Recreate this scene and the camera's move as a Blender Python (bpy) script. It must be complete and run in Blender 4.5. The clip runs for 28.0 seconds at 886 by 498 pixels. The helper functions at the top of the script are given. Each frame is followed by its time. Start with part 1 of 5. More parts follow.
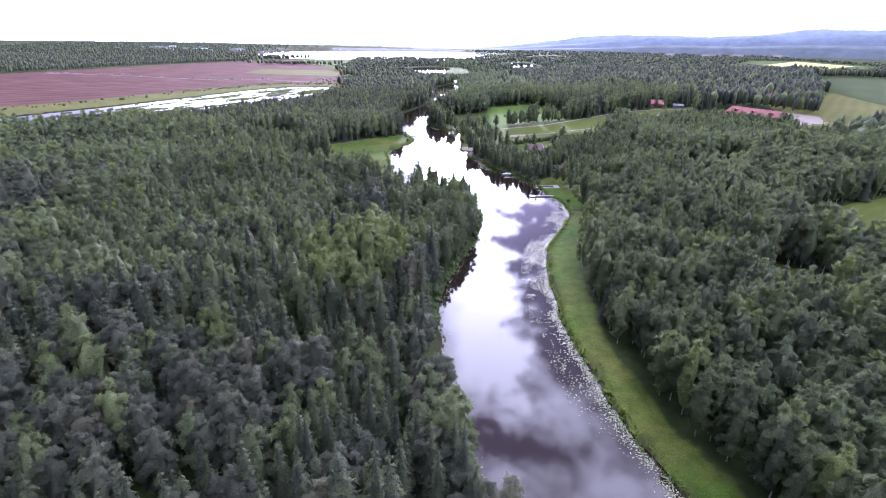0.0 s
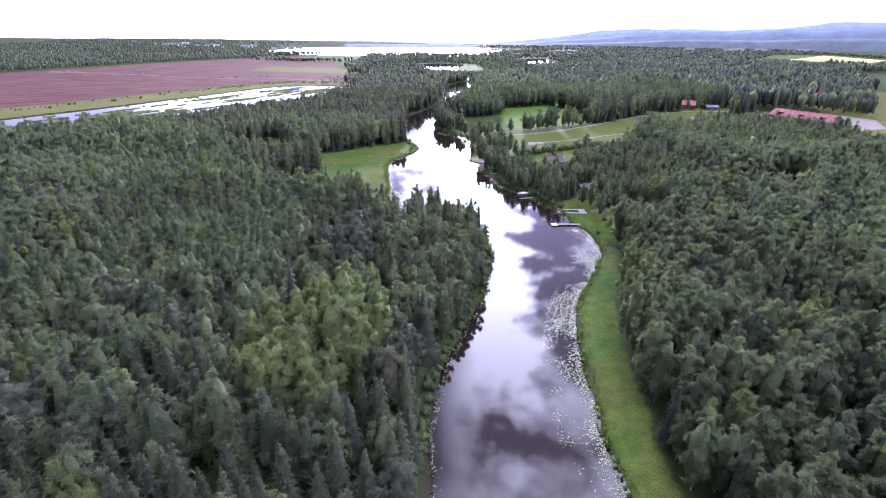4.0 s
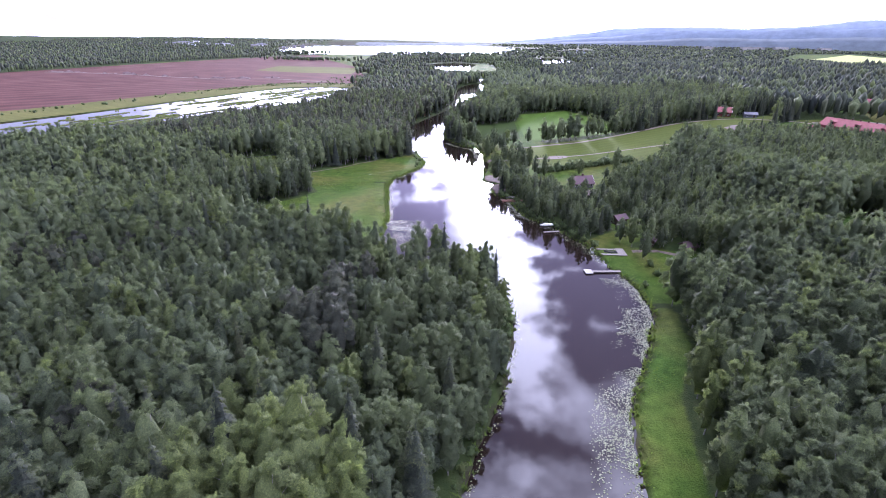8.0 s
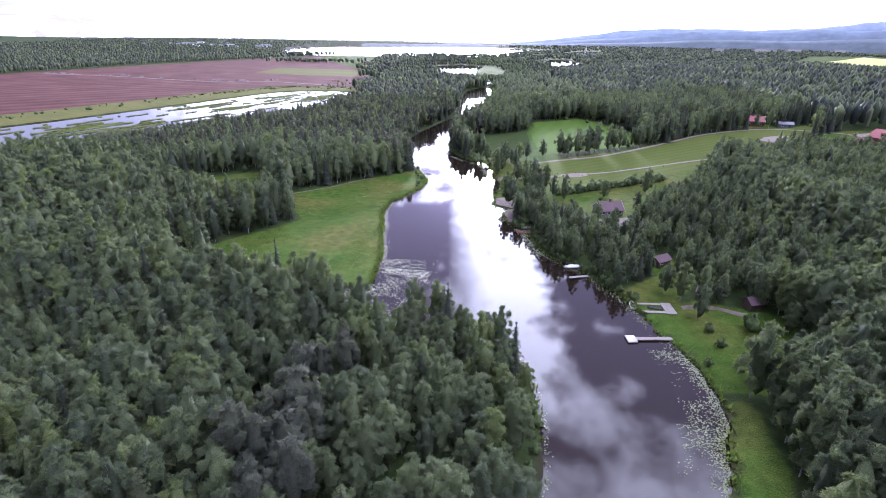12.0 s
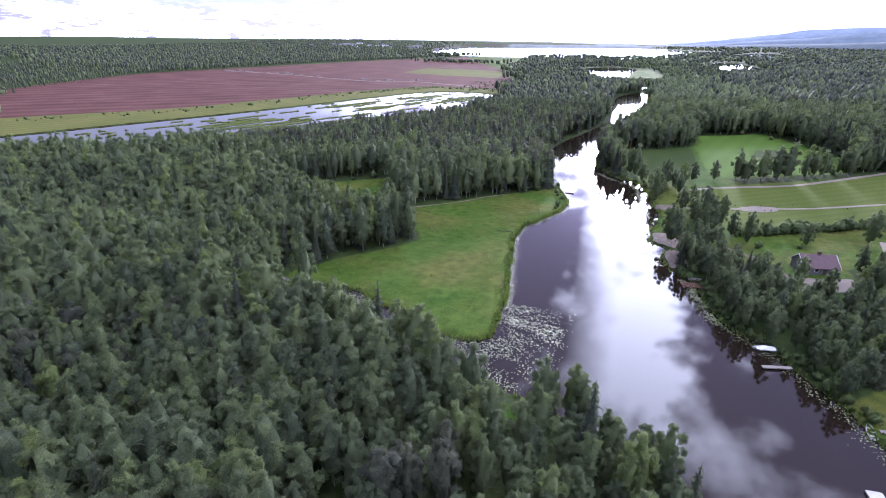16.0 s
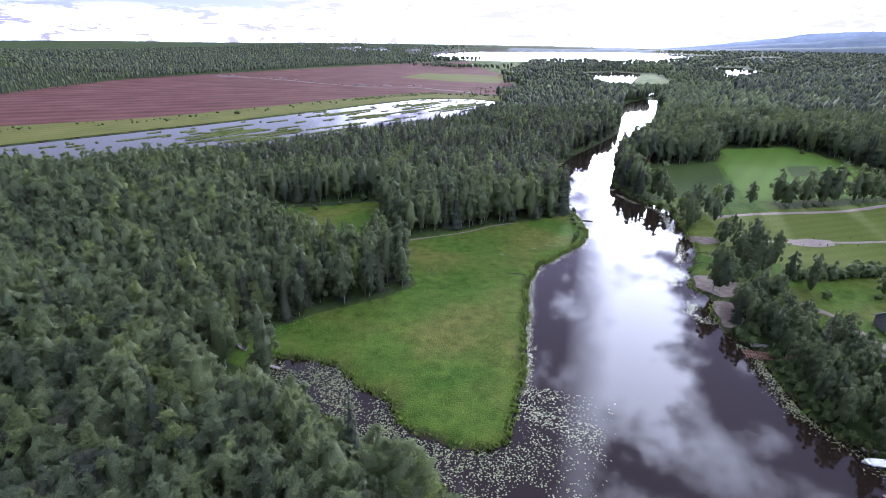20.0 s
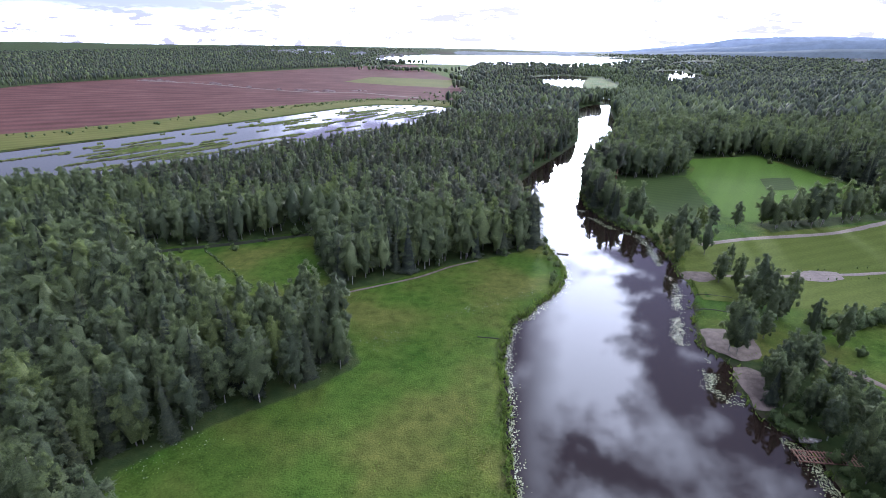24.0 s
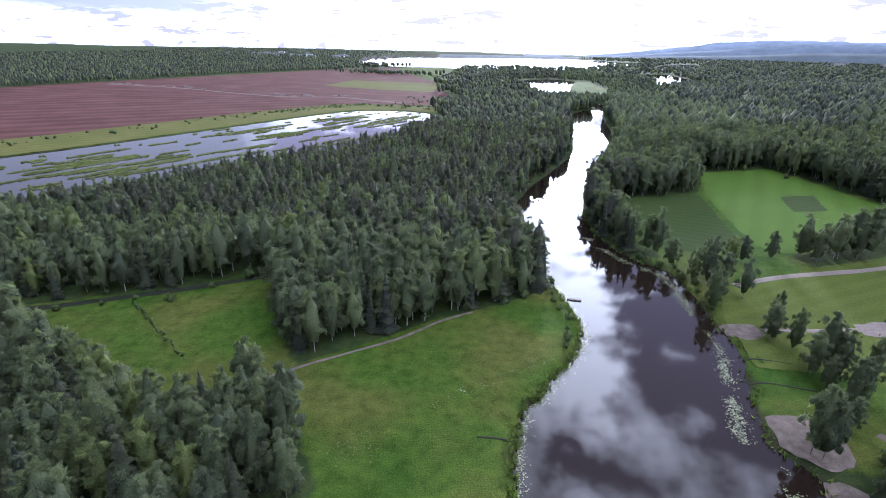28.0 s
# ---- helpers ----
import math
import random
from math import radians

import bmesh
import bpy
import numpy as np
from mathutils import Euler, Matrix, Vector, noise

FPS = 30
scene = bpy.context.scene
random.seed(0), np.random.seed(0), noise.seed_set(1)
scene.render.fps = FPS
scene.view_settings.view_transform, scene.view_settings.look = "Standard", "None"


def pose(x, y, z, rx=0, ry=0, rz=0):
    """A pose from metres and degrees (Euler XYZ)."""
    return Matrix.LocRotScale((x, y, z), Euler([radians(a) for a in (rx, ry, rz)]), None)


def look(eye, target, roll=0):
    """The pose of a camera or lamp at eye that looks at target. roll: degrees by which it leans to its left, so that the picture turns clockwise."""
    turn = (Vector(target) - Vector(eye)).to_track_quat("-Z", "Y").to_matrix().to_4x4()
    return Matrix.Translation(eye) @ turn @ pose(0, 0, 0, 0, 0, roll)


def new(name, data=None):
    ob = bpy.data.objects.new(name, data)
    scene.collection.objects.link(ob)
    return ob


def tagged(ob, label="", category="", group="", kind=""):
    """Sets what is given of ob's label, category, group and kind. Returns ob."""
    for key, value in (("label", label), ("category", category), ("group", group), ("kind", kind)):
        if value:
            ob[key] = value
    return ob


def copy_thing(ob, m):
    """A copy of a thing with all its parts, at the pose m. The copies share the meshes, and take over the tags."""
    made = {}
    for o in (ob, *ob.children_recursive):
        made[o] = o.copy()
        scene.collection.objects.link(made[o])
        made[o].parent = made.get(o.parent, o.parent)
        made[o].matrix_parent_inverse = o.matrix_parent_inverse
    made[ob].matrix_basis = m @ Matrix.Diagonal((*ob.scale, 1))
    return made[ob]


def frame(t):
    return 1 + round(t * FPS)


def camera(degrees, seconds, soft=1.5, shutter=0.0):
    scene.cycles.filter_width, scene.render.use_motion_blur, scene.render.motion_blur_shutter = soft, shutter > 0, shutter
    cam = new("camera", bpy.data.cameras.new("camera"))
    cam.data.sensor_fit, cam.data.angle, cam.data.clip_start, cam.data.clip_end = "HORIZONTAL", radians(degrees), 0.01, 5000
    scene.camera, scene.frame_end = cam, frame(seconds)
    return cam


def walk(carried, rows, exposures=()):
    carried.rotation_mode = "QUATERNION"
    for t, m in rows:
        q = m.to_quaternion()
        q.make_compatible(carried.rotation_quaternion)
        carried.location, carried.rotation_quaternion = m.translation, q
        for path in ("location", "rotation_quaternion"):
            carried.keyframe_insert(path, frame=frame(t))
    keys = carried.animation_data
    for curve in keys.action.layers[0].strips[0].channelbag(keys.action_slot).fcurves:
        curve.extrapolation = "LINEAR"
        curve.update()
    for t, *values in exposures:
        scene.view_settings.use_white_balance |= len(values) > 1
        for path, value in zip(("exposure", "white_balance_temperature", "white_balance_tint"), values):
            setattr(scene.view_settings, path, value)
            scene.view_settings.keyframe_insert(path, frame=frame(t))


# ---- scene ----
cam = camera(82.8, 28.0, 0.9)
PATH = [
    (0, (-3.378, -3.553, 66.219), (-3.346, -1.705, 65.456), 1.0),
    (0.5, (-2.671, 1.65, 66.237), (-2.648, 3.497, 65.471), 0.9),
    (1, (-1.957, 6.873, 66.281), (-1.942, 8.719, 65.512), 0.8),
    (1.5, (-1.22, 12.11, 66.351), (-1.211, 13.955, 65.579), 0.8),
    (2, (-0.513, 17.369, 66.449), (-0.511, 19.213, 65.674), 0.8),
    (2.5, (0.087, 22.625, 66.565), (0.083, 24.468, 65.79), 0.8),
    (3, (0.5, 27.845, 66.676), (0.488, 29.687, 65.898), 0.7),
    (3.5, (0.711, 33.038, 66.792), (0.694, 34.88, 66.013), 0.7),
    (5.5, (0.839, 53.786, 67.781), (0.804, 55.627, 67.0), 0.7),
    (6, (0.881, 58.807, 67.87), (0.838, 60.647, 67.087), 0.8),
    (6.5, (0.905, 63.72, 67.914), (0.858, 65.56, 67.132), 0.7),
    (7, (0.905, 68.601, 67.953), (0.854, 70.441, 67.17), 0.7),
    (7.5, (0.897, 73.483, 68.001), (0.84, 75.323, 67.218), 0.7),
    (8, (0.9, 78.384, 68.052), (0.839, 80.222, 67.268), 0.7),
    (8.5, (0.887, 83.322, 68.119), (0.815, 85.161, 67.335), 0.7),
    (9, (0.872, 88.246, 68.2), (0.802, 90.085, 67.417), 0.7),
    (9.5, (0.841, 93.087, 68.287), (0.768, 94.927, 67.506), 0.7),
    (10, (0.771, 97.776, 68.36), (0.694, 99.616, 67.579), 0.7),
    (10.5, (0.667, 102.236, 68.407), (0.59, 104.076, 67.626), 0.7),
    (11, (0.538, 106.443, 68.426), (0.459, 108.282, 67.644), 0.8),
    (11.5, (0.299, 110.543, 68.43), (0.219, 112.382, 67.649), 0.8),
    (12, (-0.147, 114.61, 68.42), (-0.228, 116.449, 67.639), 0.8),
    (12.5, (-0.84, 118.595, 68.38), (-0.961, 120.432, 67.597), 0.8),
    (13, (-1.624, 122.441, 68.305), (-1.995, 124.243, 67.521), 0.5),
    (13.5, (-2.402, 126.286, 68.204), (-2.872, 128.065, 67.422), 0.5),
    (15.5, (-5.211, 141.563, 67.427), (-5.777, 143.314, 66.644), 0.7),
    (16, (-6.177, 145.346, 67.375), (-6.747, 147.095, 66.592), 0.6),
    (16.5, (-7.345, 149.155, 67.385), (-7.917, 150.906, 66.605), 0.5),
    (17, (-8.601, 153.01, 67.435), (-9.176, 154.759, 66.654), 0.5),
    (17.5, (-9.908, 156.92, 67.5), (-10.481, 158.67, 66.72), 0.5),
    (18, (-11.265, 160.869, 67.558), (-11.834, 162.62, 66.778), 0.5),
    (18.5, (-12.67, 164.841, 67.559), (-13.238, 166.593, 66.779), 0.7),
    (19, (-14.077, 168.917, 67.542), (-14.645, 170.67, 66.764), 0.7),
    (19.5, (-15.447, 173.014, 67.532), (-16.014, 174.768, 66.759), 0.6),
    (20, (-16.796, 177.124, 67.551), (-17.364, 178.879, 66.78), 0.6),
    (20.5, (-18.234, 181.412, 67.565), (-18.803, 183.167, 66.794), 0.7),
    (21, (-19.743, 185.911, 67.565), (-20.311, 187.667, 66.796), 0.7),
    (21.5, (-21.236, 190.467, 67.547), (-21.793, 192.229, 66.781), 0.7),
    (22, (-22.64, 194.92, 67.515), (-23.097, 196.71, 66.749), 0.7),
    (22.5, (-23.92, 199.317, 67.503), (-24.306, 201.125, 66.739), 0.8),
    (24.5, (-28.29, 216.784, 67.221), (-28.681, 218.592, 66.462), 0.9),
    (25, (-29.27, 220.865, 67.168), (-29.663, 222.673, 66.409), 0.9),
    (25.5, (-30.198, 224.761, 67.109), (-30.588, 226.57, 66.351), 1.0),
    (26, (-31.126, 228.618, 67.061), (-31.52, 230.426, 66.302), 1.1),
    (26.5, (-32.035, 232.537, 67.028), (-32.435, 234.344, 66.271), 1.0),
    (27, (-32.955, 236.645, 67.018), (-33.356, 238.454, 66.263), 1.0),
    (27.5, (-33.857, 240.95, 67.021), (-34.219, 242.767, 66.269), 1.1),
    (28, (-34.73, 245.331, 67.026), (-35.063, 247.155, 66.276), 1.1),
]
EXPOSURES = [(0, 1.00, 5400, 32), (12, 0.84, 5400, 27), (20, 0.56, 5400, 18), (28, 0.44, 5400, 14)]
walk(cam, [(t, look(eye, target, roll)) for t, eye, target, roll in PATH], EXPOSURES)

# ---- world, sun, exposure ----
SUN_AZ, SUN_EL = radians(2.0), radians(13.0)
sun_dir = Vector((math.sin(SUN_AZ) * math.cos(SUN_EL), math.cos(SUN_AZ) * math.cos(SUN_EL), math.sin(SUN_EL)))


def link(tree, a, b):
    tree.links.new(a, b)


def mix_colour(nt, fac, a, b, mode="MIX"):
    m = nt.nodes.new("ShaderNodeMix")
    m.data_type, m.blend_type = "RGBA", mode
    for socket, value in ((m.inputs[0], fac), (m.inputs[6], a), (m.inputs[7], b)):
        if isinstance(value, (int, float)):
            socket.default_value = value
        elif isinstance(value, tuple):
            socket.default_value = (*value, 1)
        else:
            link(nt, value, socket)
    return m.outputs[2]


def build_world():
    world = bpy.data.worlds.new("sky")
    scene.world = world
    world.use_nodes = True
    nt = world.node_tree
    nt.nodes.clear()
    N = nt.nodes.new
    out = N("ShaderNodeOutputWorld")
    sky = N("ShaderNodeTexSky")
    sky.sky_type, sky.sun_disc = "NISHITA", False
    sky.sun_elevation, sky.sun_rotation = SUN_EL, SUN_AZ
    sky.air_density, sky.dust_density, sky.ozone_density = 1.0, 1.5, 1.5
    bg_sky = N("ShaderNodeBackground")
    bg_sky.inputs["Strength"].default_value = 0.11
    link(nt, sky.outputs[0], bg_sky.inputs["Color"])
    def calc(op, *args):
        m = N("ShaderNodeMath"); m.operation = op
        for socket, value in zip(m.inputs, args):
            if isinstance(value, (int, float)):
                socket.default_value = value
            else:
                link(nt, value, socket)
        return m.outputs[0]

    def span(value, a, b, c, d):
        m = N("ShaderNodeMapRange")
        m.interpolation_type = "SMOOTHSTEP"
        for key, q in (("From Min", a), ("From Max", b), ("To Min", c), ("To Max", d)):
            m.inputs[key].default_value = q
        link(nt, value, m.inputs["Value"])
        return m.outputs[0]

    # a cloud deck: noise on a flat layer high above
    co = N("ShaderNodeTexCoord")
    sep = N("ShaderNodeSeparateXYZ")
    link(nt, co.outputs["Generated"], sep.inputs[0])
    zz = N("ShaderNodeMath"); zz.operation = "MAXIMUM"; zz.inputs[1].default_value = 0.0
    link(nt, sep.outputs["Z"], zz.inputs[0])
    za = N("ShaderNodeMath"); za.operation = "ADD"; za.inputs[1].default_value = 0.16
    link(nt, zz.outputs[0], za.inputs[0])
    dv = N("ShaderNodeVectorMath"); dv.operation = "DIVIDE"
    link(nt, co.outputs["Generated"], dv.inputs[0])
    link(nt, za.outputs[0], dv.inputs[1])
    mp = N("ShaderNodeMapping")
    mp.inputs["Location"].default_value = CLOUD_SHIFT
    link(nt, dv.outputs[0], mp.inputs["Vector"])
    n1 = N("ShaderNodeTexNoise")
    n1.inputs["Scale"].default_value, n1.inputs["Detail"].default_value, n1.inputs["Roughness"].default_value = 2.0, 7.0, 0.55
    n1.inputs["Distortion"].default_value = 0.3
    link(nt, mp.outputs[0], n1.inputs["Vector"])
    # billows: a coarse and a fine noise together
    n2 = N("ShaderNodeTexNoise")
    n2.inputs["Scale"].default_value, n2.inputs["Detail"].default_value, n2.inputs["Roughness"].default_value = 7.5, 6.0, 0.6
    link(nt, mp.outputs[0], n2.inputs["Vector"])
    fluff = calc("MULTIPLY_ADD", n2.outputs["Fac"], 0.34, calc("MULTIPLY", n1.outputs["Fac"], 0.66))
    fluff = calc("MULTIPLY_ADD", calc("SUBTRACT", fluff, 0.5), 1.35, 0.5)
    rough_edge = calc("MULTIPLY", calc("SUBTRACT", fluff, 0.5), 30.0)
    bearing = calc("ADD", calc("MULTIPLY", calc("ARCTAN2", sep.outputs["X"], sep.outputs["Y"]), 57.2958), rough_edge)
    rise = calc("MULTIPLY", calc("ARCSINE", sep.outputs["Z"]), 57.2958)
    # the cloud is thin in a broad lane below and above the sun
    lane = calc("MULTIPLY", span(calc("ABSOLUTE", calc("SUBTRACT", bearing, LANE[0])), LANE[1], LANE[2], 1.0, 0.0), span(rise, 30.0, 62.0, 1.0, 0.0))
    cover = N("ShaderNodeValToRGB")
    cover.color_ramp.elements[0].position, cover.color_ramp.elements[1].position = 0.20, 0.32
    low = span(rise, 1.0, 17.0, 0.22, 0.0)
    veil = calc("ADD", fluff, low)
    link(nt, veil, cover.inputs["Fac"])
    # thick parts of the cloud are greyer
    thick = N("ShaderNodeValToRGB")
    e = thick.color_ramp.elements
    e[0].position, e[0].color = 0.38, (1.45, 1.45, 1.55, 1)
    e[1].position, e[1].color = 0.60, (0.125, 0.115, 0.160, 1)
    # the deck is also thinned overhead, out of view, to brighten the land
    thin = calc("MULTIPLY_ADD", lane, -0.215, calc("MULTIPLY_ADD", low, -0.45, calc("ADD", fluff, span(rise, 46.0, 68.0, 0.10, -0.03))))
    link(nt, thin, thick.inputs["Fac"])
    # the deck is brighter towards the sun
    dot = N("ShaderNodeVectorMath"); dot.operation = "DOT_PRODUCT"
    dot.inputs[1].default_value = sun_dir
    link(nt, co.outputs["Generated"], dot.inputs[0])
    glow = span(dot.outputs["Value"], -0.2, 1.0, 0.0, 1.0)
    gp = calc("POWER", glow, 4.5)
    gm = calc("MULTIPLY_ADD", gp, CLOUD_SUN, CLOUD_BASE)
    # thin cloud round the sun glows
    dp = calc("POWER", calc("MAXIMUM", dot.outputs["Value"], 0.0), 160.0)
    halo = calc("MULTIPLY_ADD", dp, CLOUD_HALO, gm)
    # a dark rain cloud hangs on the west side, over a bright horizon
    rain = calc("MULTIPLY", span(bearing, RAIN_EAST[0], RAIN_EAST[1], 0.0, 1.0), span(rise, RAIN_BASE[0], RAIN_BASE[1], 0.0, 1.0))
    tone = mix_colour(nt, rain, thick.outputs["Color"], RAIN_TONE)
    bg_cl = N("ShaderNodeBackground")
    link(nt, tone, bg_cl.inputs["Color"])
    link(nt, halo, bg_cl.inputs["Strength"])
    mix = N("ShaderNodeMixShader")
    link(nt, cover.outputs["Color"], mix.inputs[0])
    link(nt, bg_sky.outputs[0], mix.inputs[1])
    link(nt, bg_cl.outputs[0], mix.inputs[2])
    link(nt, mix.outputs[0], out.inputs["Surface"])


LANE = (5.0, 1.0, 7.5)
RAIN_EAST, RAIN_BASE, RAIN_TONE = (-20.0, -36.0), (0.9, 3.0), (0.128, 0.131, 0.162)
CLOUD_SHIFT = (0.35, 0.2, 0.0)
CLOUD_SUN, CLOUD_BASE, CLOUD_HALO = 2.2, 3.3, 9.0
build_world()
sun = new("sun", bpy.data.lights.new("sun", "SUN"))
sun.data.energy, sun.data.angle, sun.data.color = 3.0, radians(7), (1.0, 0.93, 0.82)
sun.matrix_world = look((0, 0, 200), Vector((0, 0, 200)) - sun_dir)


# ---- materials ----
def material(name):
    m = bpy.data.materials.new(name)
    m.use_nodes = True
    nt = m.node_tree
    bsdf = nt.nodes["Principled BSDF"]
    bsdf.inputs["Specular IOR Level"].default_value = 0.25
    return m, nt, bsdf


def noise_node(nt, scale, detail=4.0, rough=0.55, coords="Object"):
    n = nt.nodes.new("ShaderNodeTexNoise")
    n.inputs["Scale"].default_value, n.inputs["Detail"].default_value, n.inputs["Roughness"].default_value = scale, detail, rough
    if coords:
        c = nt.nodes.new("ShaderNodeTexCoord")
        link(nt, c.outputs[coords], n.inputs["Vector"])
    return n


def ramp(nt, source, stops):
    r = nt.nodes.new("ShaderNodeValToRGB")
    el = r.color_ramp.elements
    while len(el) < len(stops):
        el.new(0.5)
    for e, (p, c) in zip(el, stops):
        e.position, e.color = p, (*c, 1)
    link(nt, source, r.inputs["Fac"])
    return r.outputs["Color"]


def add_bump(nt, bsdf, source, strength, distance):
    b = nt.nodes.new("ShaderNodeBump")
    b.inputs["Strength"].default_value, b.inputs["Distance"].default_value = strength, distance
    link(nt, source, b.inputs["Height"])
    link(nt, b.outputs[0], bsdf.inputs["Normal"])


def plain(name, a, b, scale=2.0, rough=0.8, bump=0.2, distance=0.05, metal=0.0):
    """A surface of two tones with grain at two scales."""
    m, nt, bsdf = material(name)
    n1, n2 = noise_node(nt, scale), noise_node(nt, scale * 9, 3)
    f = nt.nodes.new("ShaderNodeMath"); f.operation = "MULTIPLY_ADD"
    f.inputs[1].default_value = 0.6
    link(nt, n1.outputs["Fac"], f.inputs[0])
    g = nt.nodes.new("ShaderNodeMath"); g.operation = "MULTIPLY"; g.inputs[1].default_value = 0.4
    link(nt, n2.outputs["Fac"], g.inputs[0])
    link(nt, g.outputs[0], f.inputs[2])
    link(nt, ramp(nt, f.outputs[0], [(0.35, a), (0.65, b)]), bsdf.inputs["Base Color"])
    bsdf.inputs["Roughness"].default_value, bsdf.inputs["Metallic"].default_value = rough, metal
    add_bump(nt, bsdf, f.outputs[0], bump, distance)
    return m


def leaf_material(name, dark, light, yellow, through_light=0.3, cut=0.0, tip_tone=(0.15, 0.172, 0.062)):
    """Foliage: each tree has its own tint, each spray of leaves its own shade; the crown's roundness guides the light."""
    m, nt, bsdf = material(name)
    geo = nt.nodes.new("ShaderNodeNewGeometry")
    info = nt.nodes.new("ShaderNodeObjectInfo")
    att = nt.nodes.new("ShaderNodeAttribute"); att.attribute_name = "tint"

    def calc(op, *args):
        q = nt.nodes.new("ShaderNodeMath"); q.operation = op
        for socket, value in zip(q.inputs, args):
            if isinstance(value, (int, float)):
                socket.default_value = value
            else:
                link(nt, value, socket)
        return q.outputs[0]
    # single trees have a tint below nought and take the object's own
    solo = calc("LESS_THAN", att.outputs["Fac"], -0.5)
    shade = calc("MULTIPLY_ADD", solo, info.outputs["Random"], calc("MAXIMUM", att.outputs["Fac"], 0.0))
    tree = ramp(nt, shade, [(0.0, dark), (0.55, light), (0.86, light), (1.0, yellow)])
    leaf = ramp(nt, geo.outputs["Random Per Island"], [(0.0, (0.70, 0.72, 0.75)), (1.0, (1.30, 1.27, 1.18))])
    col = mix_colour(nt, 1.0, tree, leaf, "MULTIPLY")
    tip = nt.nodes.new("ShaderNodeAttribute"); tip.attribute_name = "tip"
    col = mix_colour(nt, calc("MULTIPLY", tip.outputs["Fac"], 0.55), col, tip_tone)
    fine = noise_node(nt, 4.0, 4, 0.75)
    col = mix_colour(nt, 1.0, col, ramp(nt, fine.outputs["Fac"], [(0.32, (0.55, 0.57, 0.60)), (0.50, (1.0, 1.0, 1.0)), (0.68, (1.5, 1.47, 1.35))]), "MULTIPLY")
    bump = nt.nodes.new("ShaderNodeBump")
    bump.inputs["Strength"].default_value, bump.inputs["Distance"].default_value = 0.6, 0.3
    link(nt, fine.outputs["Fac"], bump.inputs["Height"])
    link(nt, bump.outputs[0], bsdf.inputs["Normal"])
    link(nt, col, bsdf.inputs["Base Color"])
    bsdf.inputs["Roughness"].default_value, bsdf.inputs["Specular IOR Level"].default_value = 0.65, 0.1
    tr = nt.nodes.new("ShaderNodeBsdfTranslucent")
    way = nt.nodes.new("ShaderNodeAttribute"); way.attribute_name = "lean"
    turn = nt.nodes.new("ShaderNodeVectorTransform")
    turn.vector_type, turn.convert_from, turn.convert_to = "NORMAL", "OBJECT", "WORLD"
    link(nt, way.outputs["Vector"], turn.inputs[0])
    link(nt, turn.outputs[0], bump.inputs["Normal"])
    link(nt, mix_colour(nt, 1.0, col, (1.15, 1.25, 0.78), "MULTIPLY"), tr.inputs["Color"])
    mx = nt.nodes.new("ShaderNodeMixShader"); mx.inputs[0].default_value = through_light
    link(nt, bsdf.outputs[0], mx.inputs[1]); link(nt, tr.outputs[0], mx.inputs[2])
    end = mx
    if cut:
        holes = noise_node(nt, 6.5, 3, 0.6)
        gate = calc("GREATER_THAN", holes.outputs["Fac"], cut)
        clear = nt.nodes.new("ShaderNodeBsdfTransparent")
        end = nt.nodes.new("ShaderNodeMixShader")
        link(nt, gate, end.inputs[0]); link(nt, clear.outputs[0], end.inputs[1]); link(nt, mx.outputs[0], end.inputs[2])
    link(nt, end.outputs[0], nt.nodes["Material Output"].inputs["Surface"])
    return m


def water_material():
    m, nt, bsdf = material("river_water")
    bsdf.inputs["Base Color"].default_value = (0.012, 0.008, 0.006, 1)
    bsdf.inputs["Roughness"].default_value = 0.035
    bsdf.inputs["IOR"].default_value = 1.333
    bsdf.inputs["Specular IOR Level"].default_value = 0.5
    n = noise_node(nt, 0.9, 3, 0.5)
    n2 = noise_node(nt, 0.05, 2, 0.5)
    mul = nt.nodes.new("ShaderNodeMath"); mul.operation = "MULTIPLY"
    link(nt, n.outputs["Fac"], mul.inputs[0]); link(nt, n2.outputs["Fac"], mul.inputs[1])
    add_bump(nt, bsdf, mul.outputs[0], 0.012, 0.25)
    return m


